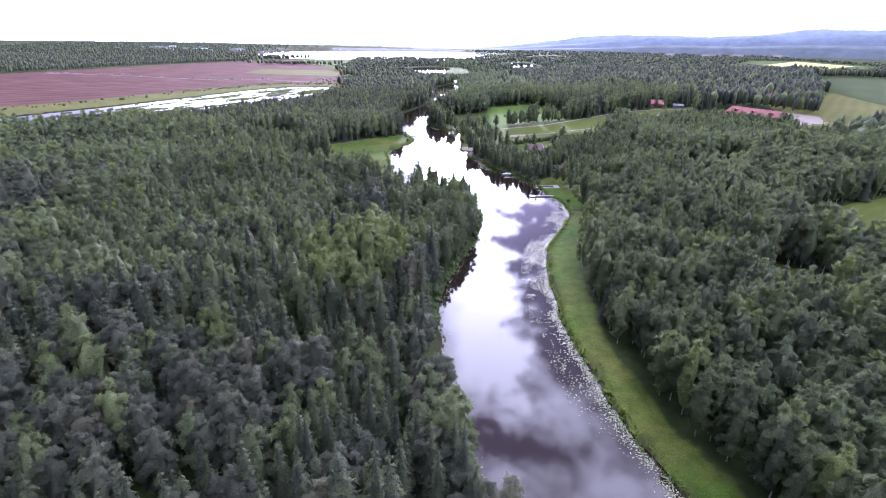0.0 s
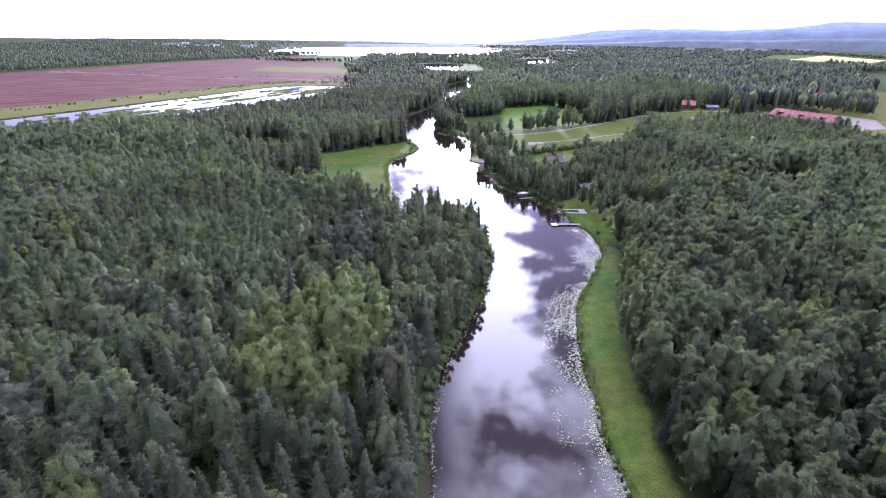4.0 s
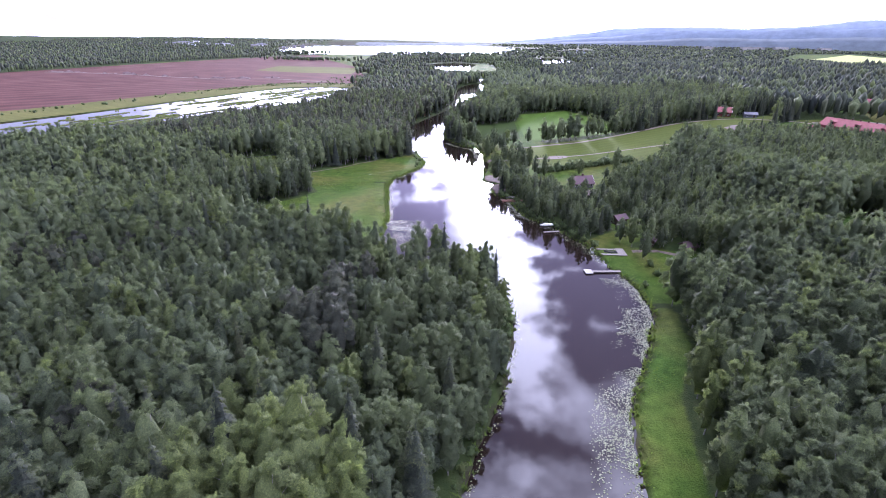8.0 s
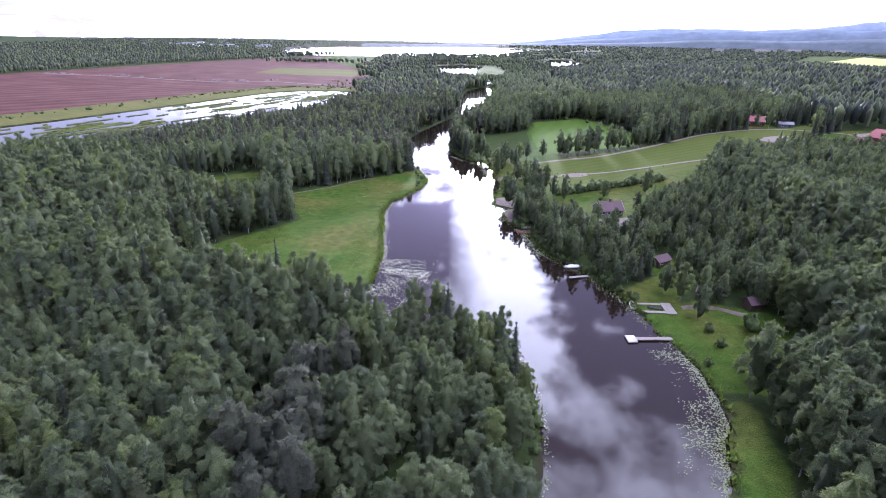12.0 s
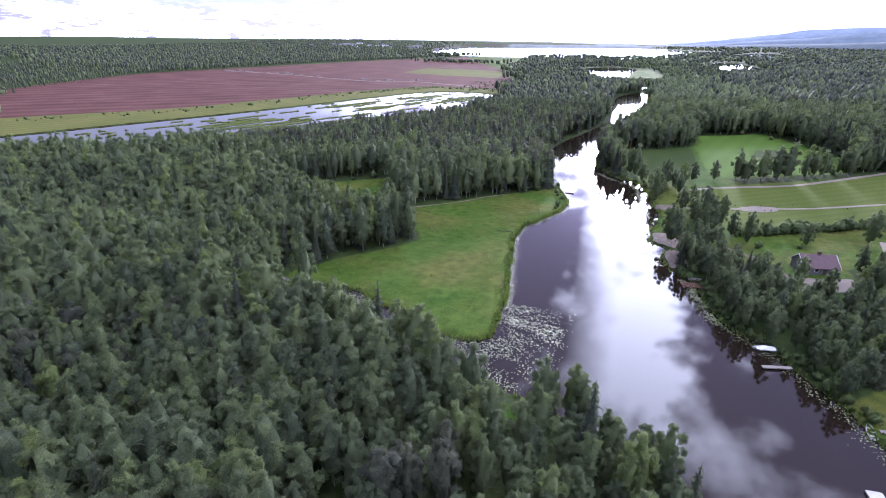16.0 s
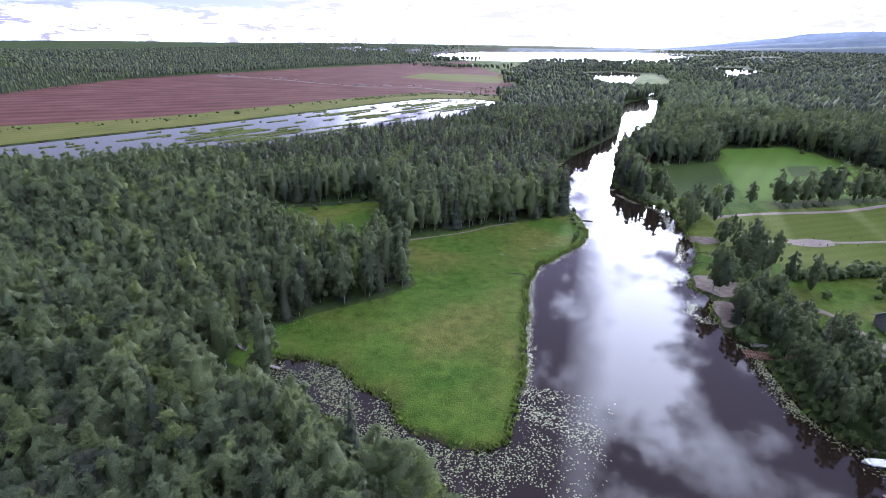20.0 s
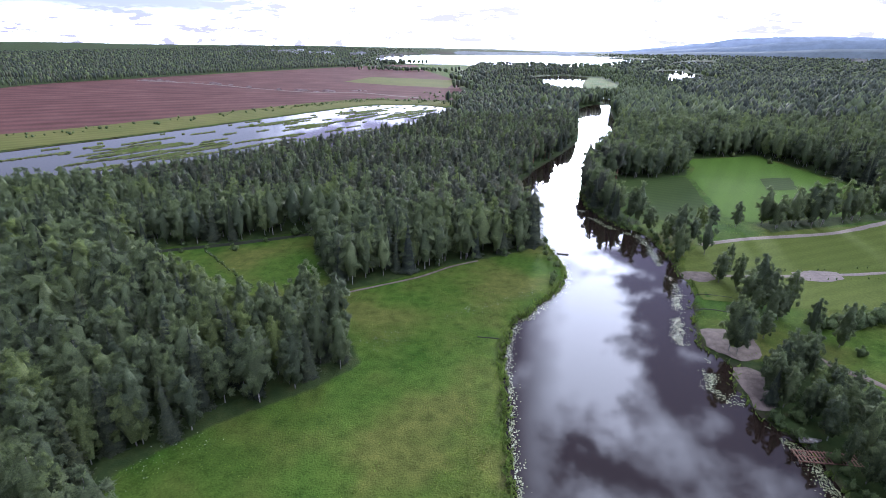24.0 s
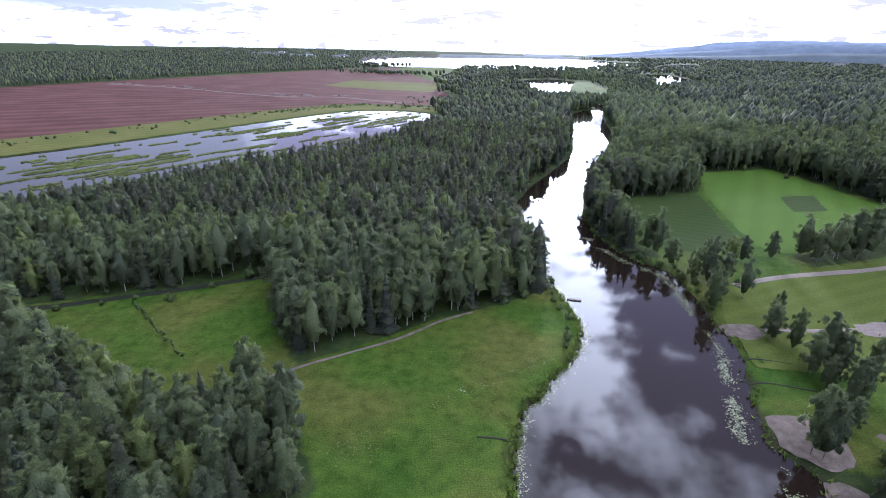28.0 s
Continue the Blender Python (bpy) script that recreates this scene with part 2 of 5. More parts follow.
def ground_material():
    """Forest floor, meadow grass and wet mud, by the lie of the land."""
    m, nt, bsdf = material("ground_cover")
    openness = nt.nodes.new("ShaderNodeAttribute"); openness.attribute_name = "open"
    mud = nt.nodes.new("ShaderNodeAttribute"); mud.attribute_name = "mud"
    big, mid, fine = noise_node(nt, 0.035, 4), noise_node(nt, 0.35, 5, 0.65), noise_node(nt, 3.0, 3, 0.6)
    grass = ramp(nt, big.outputs["Fac"], [(0.36, (0.034, 0.071, 0.010)), (0.48, (0.051, 0.084, 0.014)), (0.62, (0.076, 0.086, 0.021))])
    grass = mix_colour(nt, 1.0, grass, ramp(nt, mid.outputs["Fac"], [(0.3, (0.6, 0.66, 0.6)), (0.7, (1.3, 1.25, 1.2))]), "MULTIPLY")
    grass = mix_colour(nt, 1.0, grass, ramp(nt, fine.outputs["Fac"], [(0.3, (0.7, 0.72, 0.66)), (0.7, (1.25, 1.22, 1.2))]), "MULTIPLY")
    floor = ramp(nt, mid.outputs["Fac"], [(0.35, (0.022, 0.036, 0.012)), (0.6, (0.036, 0.050, 0.016)), (0.75, (0.055, 0.050, 0.024))])
    edge = nt.nodes.new("ShaderNodeMath"); edge.operation = "MULTIPLY_ADD"
    edge.inputs[1].default_value = 0.5
    link(nt, mid.outputs["Fac"], edge.inputs[0]); link(nt, openness.outputs["Fac"], edge.inputs[2])
    sharp = nt.nodes.new("ShaderNodeMapRange")
    sharp.inputs["From Min"].default_value, sharp.inputs["From Max"].default_value = 0.6, 0.9
    link(nt, edge.outputs[0], sharp.inputs["Value"])
    col = mix_colour(nt, sharp.outputs[0], floor, grass)
    col = mix_colour(nt, mud.outputs["Fac"], col, (0.030, 0.024, 0.016))
    link(nt, col, bsdf.inputs["Base Color"])
    bsdf.inputs["Roughness"].default_value = 0.9
    bsdf.inputs["Specular IOR Level"].default_value = 0.04
    add_bump(nt, bsdf, fine.outputs["Fac"], 0.6, 0.3)
    return m


def stripe_material(name, stops, stripe=0.35, turn=0.0, bend=2.0, strength=0.35, width=0.3):
    """Worked land: cover with fine rows along one heading."""
    m, nt, bsdf = material(name)
    c = nt.nodes.new("ShaderNodeTexCoord")
    mp = nt.nodes.new("ShaderNodeMapping")
    mp.inputs["Rotation"].default_value = (0, 0, radians(turn))
    link(nt, c.outputs["Object"], mp.inputs["Vector"])
    w = nt.nodes.new("ShaderNodeTexWave")
    w.inputs["Scale"].default_value, w.inputs["Distortion"].default_value, w.inputs["Detail"].default_value = stripe, bend, 3
    w.inputs["Detail Scale"].default_value = width
    link(nt, mp.outputs[0], w.inputs["Vector"])
    big, fine = noise_node(nt, 0.02, 5, 0.6), noise_node(nt, 2.0, 4, 0.6)
    col = ramp(nt, big.outputs["Fac"], stops)
    col = mix_colour(nt, strength, col, ramp(nt, w.outputs["Fac"], [(0.2, (0.5, 0.5, 0.5)), (0.8, (1.35, 1.35, 1.35))]), "MULTIPLY")
    col = mix_colour(nt, 0.6, col, ramp(nt, fine.outputs["Fac"], [(0.3, (0.6, 0.6, 0.6)), (0.7, (1.35, 1.35, 1.35))]), "MULTIPLY")
    link(nt, col, bsdf.inputs["Base Color"])
    bsdf.inputs["Roughness"].default_value = 0.92
    bsdf.inputs["Specular IOR Level"].default_value = 0.04
    add_bump(nt, bsdf, fine.outputs["Fac"], 0.4, 0.15)
    return m


M_WATER = water_material()
M_GROUND = ground_material()
M_PEAT = stripe_material("milled_peat", [(0.3, (0.064, 0.029, 0.025)), (0.55, (0.088, 0.042, 0.037)), (0.75, (0.112, 0.060, 0.052))], 0.012, 50, 3.0, 0.34, 0.2)
M_LAWN = stripe_material("mown_lawn", [(0.3, (0.062, 0.083, 0.016)), (0.7, (0.080, 0.098, 0.022))], 0.06, 60, 1.5, 0.12)
M_CROP = stripe_material("young_crop", [(0.3, (0.052, 0.096, 0.013)), (0.7, (0.066, 0.112, 0.017))], 0.03, 20, 0.8, 0.10)
M_PASTURE = stripe_material("rough_pasture", [(0.3, (0.028, 0.046, 0.012)), (0.7, (0.040, 0.058, 0.016))], 0.07, 110, 1.5, 0.2)
M_STUBBLE = stripe_material("pale_field", [(0.3, (0.30, 0.33, 0.10)), (0.7, (0.38, 0.40, 0.15))], 0.02, 30, 1.0, 0.15)
M_BANK = stripe_material("bank_grass", [(0.3, (0.075, 0.085, 0.022)), (0.7, (0.108, 0.106, 0.032))], 0.03, 40, 3.0, 0.15)
M_GRAVEL = plain("pale_gravel", (0.125, 0.102, 0.086), (0.205, 0.170, 0.145), 1.2, 0.9)
M_SAND = plain("grey_sand", (0.070, 0.055, 0.043), (0.165, 0.130, 0.108), 0.6, 0.9)
BIRCH_TONES = (0.080, 0.101, 0.063), (0.114, 0.141, 0.072), (0.138, 0.172, 0.062)
SPRUCE_TONES = (0.043, 0.054, 0.044), (0.064, 0.077, 0.052), (0.086, 0.098, 0.052)
PINE_TONES = (0.060, 0.067, 0.051), (0.076, 0.084, 0.059), (0.091, 0.093, 0.061)
BUSH_TONES = (0.065, 0.092, 0.040), (0.090, 0.122, 0.048), (0.12, 0.14, 0.05)
M_BIRCH, M_BIRCH_SPRAY = leaf_material("birch_leaves", *BIRCH_TONES, 0.44), leaf_material("birch_leaves_loose", *BIRCH_TONES, 0.44, 0.49)
M_SPRUCE, M_SPRUCE_SPRAY = leaf_material("spruce_needles", *SPRUCE_TONES, 0.34), leaf_material("spruce_needles_loose", *SPRUCE_TONES, 0.34, 0.46)
M_PINE, M_PINE_SPRAY = leaf_material("pine_needles", *PINE_TONES, 0.34), leaf_material("pine_needles_loose", *PINE_TONES, 0.34, 0.49)
M_BUSH, M_BUSH_SPRAY = leaf_material("willow_leaves", *BUSH_TONES), leaf_material("willow_leaves_loose", *BUSH_TONES, 0.3, 0.46)
M_REED = leaf_material("reed_blades", (0.080, 0.125, 0.026), (0.100, 0.140, 0.032), (0.130, 0.140, 0.048), 0.45)
M_BIRCH_BARK = plain("birch_bark", (0.08, 0.07, 0.06), (0.42, 0.40, 0.37), 2.5, 0.8)
M_DARK_BARK = plain("spruce_bark", (0.06, 0.045, 0.035), (0.13, 0.10, 0.08), 3.0, 0.9)
M_PINE_BARK = plain("pine_bark", (0.10, 0.06, 0.04), (0.26, 0.14, 0.08), 2.0, 0.9)

# ---- the plan ----
BANK_WEST = [(22, -90), (16, -20), (10, 25), (5, 54), (0, 80), (-2, 105), (-1, 122), (3, 138), (9, 157), (14, 176), (16, 194), (14, 210), (6, 219),
             (-10, 226), (-24, 231), (-41, 237), (-54, 241), (-64, 245), (-76, 249), (-86, 251), (-85, 256), (-76, 258), (-67, 258), (-61, 254),
             (-52, 251), (-48, 246), (-39, 244), (-30, 245), (-27, 252), (-28, 273), (-31, 295), (-34, 318), (-28, 337), (-21, 352), (-20, 366),
             (-24, 380), (-31, 396), (-36, 418), (-42, 450), (-41, 478), (-34, 510), (-19, 562), (-8, 620), (-7, 712), (-4, 800), (8, 850), (30, 882), (24, 930), (4, 985), (-2, 1050), (-10, 1130)]
BANK_EAST = [(62, -90), (50, -10), (41, 35), (36, 58), (32, 78), (30, 104), (31, 130), (34, 150), (38, 163), (47, 181), (53, 197), (53, 214),
             (49, 228), (46, 242), (40.5, 254), (36, 263), (29, 271), (25.5, 281), (23.5, 293), (18, 302), (15, 312), (17, 320), (12, 327), (13, 337), (15, 348),
             (17, 358), (16, 368), (15, 380), (13, 396), (9, 408), (3, 411), (-5, 424), (-11, 442), (-12, 470), (-9, 505), (1, 545), (11, 595),
             (21, 640), (26, 690), (28, 745), (31, 830), (38, 862), (48, 888), (42, 938), (20, 992), (12, 1050), (8, 1130)]
BAY = [(-2, 1050), (-30, 1085), (-55, 1180), (-78, 1290), (-84, 1390), (-24, 1470), (30, 1420), (18, 1280), (12, 1160), (10, 1050)]
BAY_MARSH = [(-70, 1030), (0, 1010), (60, 1040), (75, 1200), (60, 1420), (20, 1440), (14, 1060), (-30, 1070)]
POND = [(-420, 330), (-390, 400), (-349, 489), (-323, 546), (-289, 635), (-256, 725), (-228, 775), (-185, 790), (-150, 776), (-127, 728), (-122, 690),
        (-138, 632), (-165, 560), (-205, 470), (-245, 400), (-300, 330), (-360, 290)]
LAKE = [(-640, 2080), (-800, 2400), (-950, 3000), (-900, 3900), (0, 4300), (200, 3900), (330, 3300), (480, 3100), (420, 2850), (250, 2600), (90, 2120), (-150, 2010), (-420, 1960)]
UPPER_TARN = [(380, 2380), (540, 2440), (690, 3000), (560, 2960)]
TARN = [(205, 1420), (210, 1700), (245, 1840), (310, 1880), (320, 1760), (290, 1420)]
TARN_MARSH = [(180, 1280), (340, 1280), (350, 1420), (185, 1420)]
MEADOW = [(-27, 244), (-20, 352), (-19, 366), (-26, 386), (-34, 376), (-46, 366), (-57, 358), (-71, 343), (-83, 332), (-80, 319), (-71, 309), (-64, 301),
          (-70, 291), (-83, 277), (-93, 262), (-91, 252), (-60, 246)]
GLADE = [(-84, 331), (-80, 322), (-92, 311), (-107, 310), (-125, 318), (-150, 326), (-200, 322), (-260, 305), (-262, 313), (-200, 334), (-164, 342), (-135, 359),
         (-112, 376), (-104, 358)]
STRIP = [(60, -60), (45, 20), (36, 54), (31, 78), (29, 104), (30, 130), (37, 163), (47, 181), (53, 200), (59, 198), (57, 182), (47, 163), (42, 140), (39, 112),
         (38, 95), (41, 70), (47, 50), (58, 20), (75, -60)]
YARD = [(50, 204), (47, 226), (45, 242), (66, 241), (80, 233), (84, 224), (78, 210), (66, 201)]
COTTAGE_LAWN = [(36, 318), (40, 330), (52, 338), (92, 354), (100, 342), (84, 324), (62, 314), (46, 300)]
LAWN = [(31, 352), (28, 372), (34, 404), (60, 416), (117, 442), (168, 482), (250, 505), (256, 490), (216, 460), (182, 426), (130, 388), (91, 366), (60, 352)]
SHORE_LAWN = [(14, 330), (16, 384), (24, 388), (32, 372), (30, 352), (26, 334)]
FIELD = [(-6, 480), (7, 424), (14, 416), (40, 432), (52, 424), (110, 448), (122, 488), (106, 540), (98, 564), (55, 550), (46, 506)]
CLEARING = [(112, 238), (132, 246), (150, 268), (160, 262), (140, 236), (124, 228)]
HAY = [(122, 150), (130, 174), (152, 188), (200, 206), (260, 205), (262, 140), (178, 116), (134, 124)]
FARM = [(192, 450), (206, 468), (226, 462), (262, 482), (300, 478), (326, 440), (350, 470), (440, 600), (520, 600), (430, 470), (380, 380), (300, 345), (250, 340), (262, 380), (240, 420)]
FARM_PAD = [(316, 512), (338, 505), (354, 548), (330, 556)]
RED_PAD = [(202, 500), (224, 500), (226, 524), (204, 524)]
WHITE_PAD = [(156, 494), (176, 494), (176, 516), (158, 516)]
SHED_PAD = [(60, 258), (68, 258), (68, 272), (59, 272)]
LAWN_GAP = [(31, 354), (60, 356), (91, 369), (130, 391), (122, 372), (100, 340), (92, 350), (52, 334), (40, 328), (33, 338)]
COTTAGE_PAD = [(47, 295), (66, 295), (69, 320), (48, 320)]
CABLE_GAP = [(80, 108), (92, 100), (108, 132), (103, 140), (92, 126)]
SLIP = [(44, 244), (60, 243), (68, 250), (62, 258), (52, 252)]
PEAT = [(-480, 440), (-403, 534), (-375, 610), (-333, 700), (-293, 787), (-257, 832), (-170, 840), (-130, 860), (-150, 980), (-230, 1050), (-250, 1500), (-300, 1950), (-420, 2000),
        (-540, 1750), (-650, 1500), (-713, 1293), (-750, 1016), (-780, 829), (-700, 640), (-600, 480)]
GREEN_BANK = [(-520, 330), (-430, 330), (-395, 400), (-352, 489), (-326, 546), (-292, 635), (-259, 725), (-230, 778), (-185, 793), (-150, 780), (-120, 790), (-170, 840), (-257, 832),
              (-293, 787), (-333, 700), (-375, 610), (-403, 534), (-480, 440)]
EAST_PASTURE = [(430, 490), (470, 640), (640, 900), (800, 930), (900, 800), (600, 500)]
EAST_FIELD = [(1050, 1900), (1040, 1480), (1180, 1440), (1680, 2000), (1780, 2600), (1500, 2560)]
SCRUB = [(-400, 1090), (-200, 1030), (-170, 1080), (-230, 1200), (-400, 1230)]
RIVERSIDE = [(12, 384), (9, 404), (4, 414), (14, 418), (40, 432), (54, 424), (58, 414), (34, 403), (24, 386)]
LANDING = [(24, 322), (16, 330), (16, 352), (34, 356), (38, 342), (34, 326)]
INLET_SHORE = [(-94, 248), (-64, 241), (-40, 233), (-12, 222), (-14, 218), (-36, 225), (-62, 234), (-92, 241)]
OPENS = [CABLE_GAP, BAY_MARSH, TARN_MARSH, COTTAGE_PAD, FARM_PAD, RED_PAD, WHITE_PAD, SHED_PAD, LAWN_GAP, SLIP, INLET_SHORE, RIVERSIDE, LANDING, MEADOW, GLADE, STRIP, YARD, COTTAGE_LAWN, LAWN, SHORE_LAWN, FIELD, CLEARING, HAY, FARM, PEAT, GREEN_BANK, EAST_FIELD, EAST_PASTURE, SCRUB]


def smooth(points, n=4, closed=False):
    """A soft curve through the corners of the plan."""
    p = [np.array(q, float) for q in points]
    out, count = [], len(p)
    for i in range(count if closed else count - 1):
        a, b, c, d = (p[(i - 1) % count], p[i], p[(i + 1) % count], p[(i + 2) % count]) if closed else (p[max(i - 1, 0)], p[i], p[i + 1], p[min(i + 2, count - 1)])
        for k in range(n):
            t = k / n
            out.append(0.5 * (2 * b + (c - a) * t + (2 * a - 5 * b + 4 * c - d) * t * t + (3 * b - a - 3 * c + d) * t ** 3))
    if not closed:
        out.append(p[-1])
    return np.array(out)


def inside(poly, x, y):
    """Whether places lie in a polygon."""
    px, py = poly[:, 0], poly[:, 1]
    res = np.zeros(x.shape, bool)
    for i in range(len(poly)):
        x0, y0, x1, y1 = px[i - 1], py[i - 1], px[i], py[i]
        if y0 != y1:
            res ^= ((y0 > y) != (y1 > y)) & (x < (x1 - x0) * (y - y0) / (y1 - y0) + x0)
    return res


def far_from(poly, x, y):
    """Distance to a polygon's edge, minus inside."""
    best = np.full(x.shape, 1e9)
    for i in range(len(poly)):
        a, d = poly[i - 1], poly[i] - poly[i - 1]
        L = max(float(d @ d), 1e-9)
        t = np.clip(((x - a[0]) * d[0] + (y - a[1]) * d[1]) / L, 0, 1)
        best = np.minimum(best, (x - a[0] - t * d[0]) ** 2 + (y - a[1] - t * d[1]) ** 2)
    best = np.sqrt(best)
    return np.where(inside(poly, x, y), -best, best)


def wobble(points, amount, seed, closed=False):
    """The same curve, a little ragged."""
    r = np.random.RandomState(seed)
    p = smooth(points, 4, closed)
    n = r.normal(0, amount, p.shape)
    n[::4] *= 0.4
    return p + n


_rs = np.random.RandomState(5)
LATTICE = _rs.rand(256, 256)


def rough_noise(x, y, size, octaves=3):
    """Smooth value noise, 0 to 1."""
    total, weight, amp = 0.0, 0.0, 1.0
    for o in range(octaves):
        u, v = x / size + 17.3 * o, y / size + 9.1 * o
        i, j = np.floor(u).astype(int), np.floor(v).astype(int)
        fu, fv = u - i, v - j
        fu, fv = fu * fu * (3 - 2 * fu), fv * fv * (3 - 2 * fv)
        q = lambda a, b: LATTICE[(i + a) % 256, (j + b) % 256]
        total = total + amp * ((q(0, 0) * (1 - fu) + q(1, 0) * fu) * (1 - fv) + (q(0, 1) * (1 - fu) + q(1, 1) * fu) * fv)
        weight, amp, size = weight + amp, amp * 0.5, size * 0.5
    return total / weight


RIVER = np.vstack([wobble(BANK_WEST, 0.35, 1), wobble(BANK_EAST, 0.35, 2)[::-1]])
WATERS = [RIVER] + [smooth(p, 4, True) for p in (BAY, POND, LAKE, TARN, UPPER_TARN)]
OPEN_POLYS = [np.array(p, float) for p in OPENS]


def water_distance(x, y):
    best = np.full(np.shape(x), 1e9)
    for w in WATERS:
        best = np.minimum(best, far_from(w, x, y))
    return best


def step(a, b, v):
    t = np.clip((v - a) / (b - a), 0, 1)
    return t * t * (3 - 2 * t)


def land(x, y, shore=None):
    """The height of the ground."""
    x, y = np.asarray(x, float), np.asarray(y, float)
    sd = water_distance(x, y) if shore is None else shore
    z = np.where(sd < 0, np.maximum(sd * 0.5, -1.2), 0.55 * step(0, 2.5, sd) + 0.12 * np.clip(sd, 0, 0.4))
    inland = step(3, 40, sd)
    z = z + inland * 0.038 * np.clip(x - 30, 0, 260) * step(1500, 900, y)
    z = z + inland * 9 * np.exp(-(((x - 640) / 380) ** 2 + ((y - 850) / 420) ** 2))
    z = z + inland * 8 * step(700, 1500, -x + 0.15 * (y - 900)) * step(500, 1200, y + 0.5 * (-x - 700))
    z = z + inland * 0.8 * (rough_noise(x, y, 60.0) - 0.4) * step(15, 60, sd)
    far = step(2200, 4700, np.hypot(x, y))
    z = z + inland * far * 20 * rough_noise(x + 900, y, 1500.0, 2)
    return z


def spread(parts):
    """Grid lines from (start, end, step) runs."""
    out = [parts[0][0]]
    for a, b, s in parts:
        n = max(1, int(round((b - a) / s)))
        out += [a + (b - a) * (k + 1) / n for k in range(n)]
    return np.array(out)


def mesh_object(name, verts, faces, mats, attrs=None, mat_index=None, parent=None, smooth_faces=False):
    """A mesh from arrays; faces is an (n, 3) or (n, 4) array."""
    me = bpy.data.meshes.new(name)
    verts, faces = np.asarray(verts, np.float32), np.asarray(faces, np.int32)
    n, k = faces.shape
    me.vertices.add(len(verts)); me.vertices.foreach_set("co", verts.ravel())
    me.loops.add(n * k); me.loops.foreach_set("vertex_index", faces.ravel())
    me.polygons.add(n); me.polygons.foreach_set("loop_start", np.arange(0, n * k, k, dtype=np.int32))
    if mat_index is not None:
        me.polygons.foreach_set("material_index", np.asarray(mat_index, np.int32))
    me.polygons.foreach_set("use_smooth", np.full(n, smooth_faces))
    for m in mats:
        me.materials.append(m)
    for key, values in (attrs or {}).items():
        values = np.asarray(values, np.float32)
        a = me.attributes.new(key, "FLOAT_VECTOR" if values.ndim == 2 else "FLOAT", "POINT")
        a.data.foreach_set("vector" if values.ndim == 2 else "value", values.ravel())
    me.update(calc_edges=True)
    ob = new(name, me)
    if parent:
        ob.parent = parent
    return ob


def grid_faces(nx, ny):
    i, j = np.meshgrid(np.arange(nx - 1), np.arange(ny - 1), indexing="ij")
    a = (i * ny + j).ravel()
    return np.stack([a, a + ny, a + ny + 1, a + 1], 1)


def build_ground():
    xs = spread([(-5000, -2000, 300), (-2000, -900, 60), (-900, -420, 22), (-420, -110, 8), (-110, 80, 2.7), (80, 300, 6), (300, 1100, 25), (1100, 2000, 80), (2000, 5000, 300)])
    ys = spread([(-1500, -150, 90), (-150, 20, 10), (20, 460, 2.7), (460, 860, 6), (860, 1500, 16), (1500, 2600, 40), (2600, 5200, 130)])
    X, Y = np.meshgrid(xs, ys, indexing="ij")
    x, y = X.ravel(), Y.ravel()
    sd = water_distance(x, y)
    z = land(x, y, sd)
    op = np.zeros(x.shape)
    for p in OPEN_POLYS:
        op = np.maximum(op, step(2.0, -1.5, far_from(p, x, y)))
    mud = step(0.7, 0.1, sd)
    ob = mesh_object("ground", np.stack([x, y, z], 1), grid_faces(len(xs), len(ys)), [M_GROUND], {"open": op, "mud": mud}, smooth_faces=True)
    tagged(ob, "gently rising land of forest floor and rough meadow grass", "ground", kind="structure")


def build_water():
    ob = mesh_object("water", [(-2500, -1400, 0), (2500, -1400, 0), (2500, 5100, 0), (-2500, 5100, 0)], [(0, 1, 2, 3)], [M_WATER])
    tagged(ob, "still dark river and lake water mirroring the clouds", "water", kind="structure")


def patch(name, south, north, mat, label, category, lift=0.07, n=40, m=24, kind="structure"):
    """A sheet of cover laid on the land between two edges."""
    a, b = smooth(south, 6), smooth(north, 6)

    def even(p, k):
        d = np.r_[0, np.cumsum(np.hypot(*np.diff(p, axis=0).T))]
        t = np.linspace(0, d[-1], k)
        return np.stack([np.interp(t, d, p[:, 0]), np.interp(t, d, p[:, 1])], 1)
    a, b = even(a, n), even(b, n)
    t = np.linspace(0, 1, m)[None, :, None]
    P = (a[:, None, :] * (1 - t) + b[:, None, :] * t).reshape(-1, 2)
    P = P + 1.8 * (np.stack([rough_noise(P[:, 0] + 31, P[:, 1], 3.5), rough_noise(P[:, 0], P[:, 1] + 57, 3.5)], 1) - 0.5)
    z = land(P[:, 0], P[:, 1]) + lift
    return tagged(mesh_object(name, np.column_stack([P, z]), grid_faces(n, m), [mat], smooth_faces=True), label, category, kind=kind)


def ribbon(name, line, width, mat, label, category, lift=0.11, kind="structure", ragged=0.12, seed=3):
    """A path or road that follows the land."""
    p = smooth(line, 6)
    d = np.gradient(p, axis=0)
    d /= np.hypot(d[:, 0], d[:, 1])[:, None]
    side = np.stack([d[:, 1], -d[:, 0]], 1)
    r = np.random.RandomState(seed)
    rows = [p + side * (width * s + r.normal(0, ragged * width * abs(s), (len(p), 1))) for s in (-0.5, -0.25, 0, 0.25, 0.5)]
    P = np.stack(rows, 1).reshape(-1, 2)
    z = land(P[:, 0], P[:, 1]) + lift
    z[0::5] -= 0.08
    z[4::5] -= 0.08
    f = grid_faces(len(p), 5)[:, ::-1]
    return tagged(mesh_object(name, np.column_stack([P, z]), f, [mat], smooth_faces=True), label, category, kind=kind)


build_ground()
build_water()


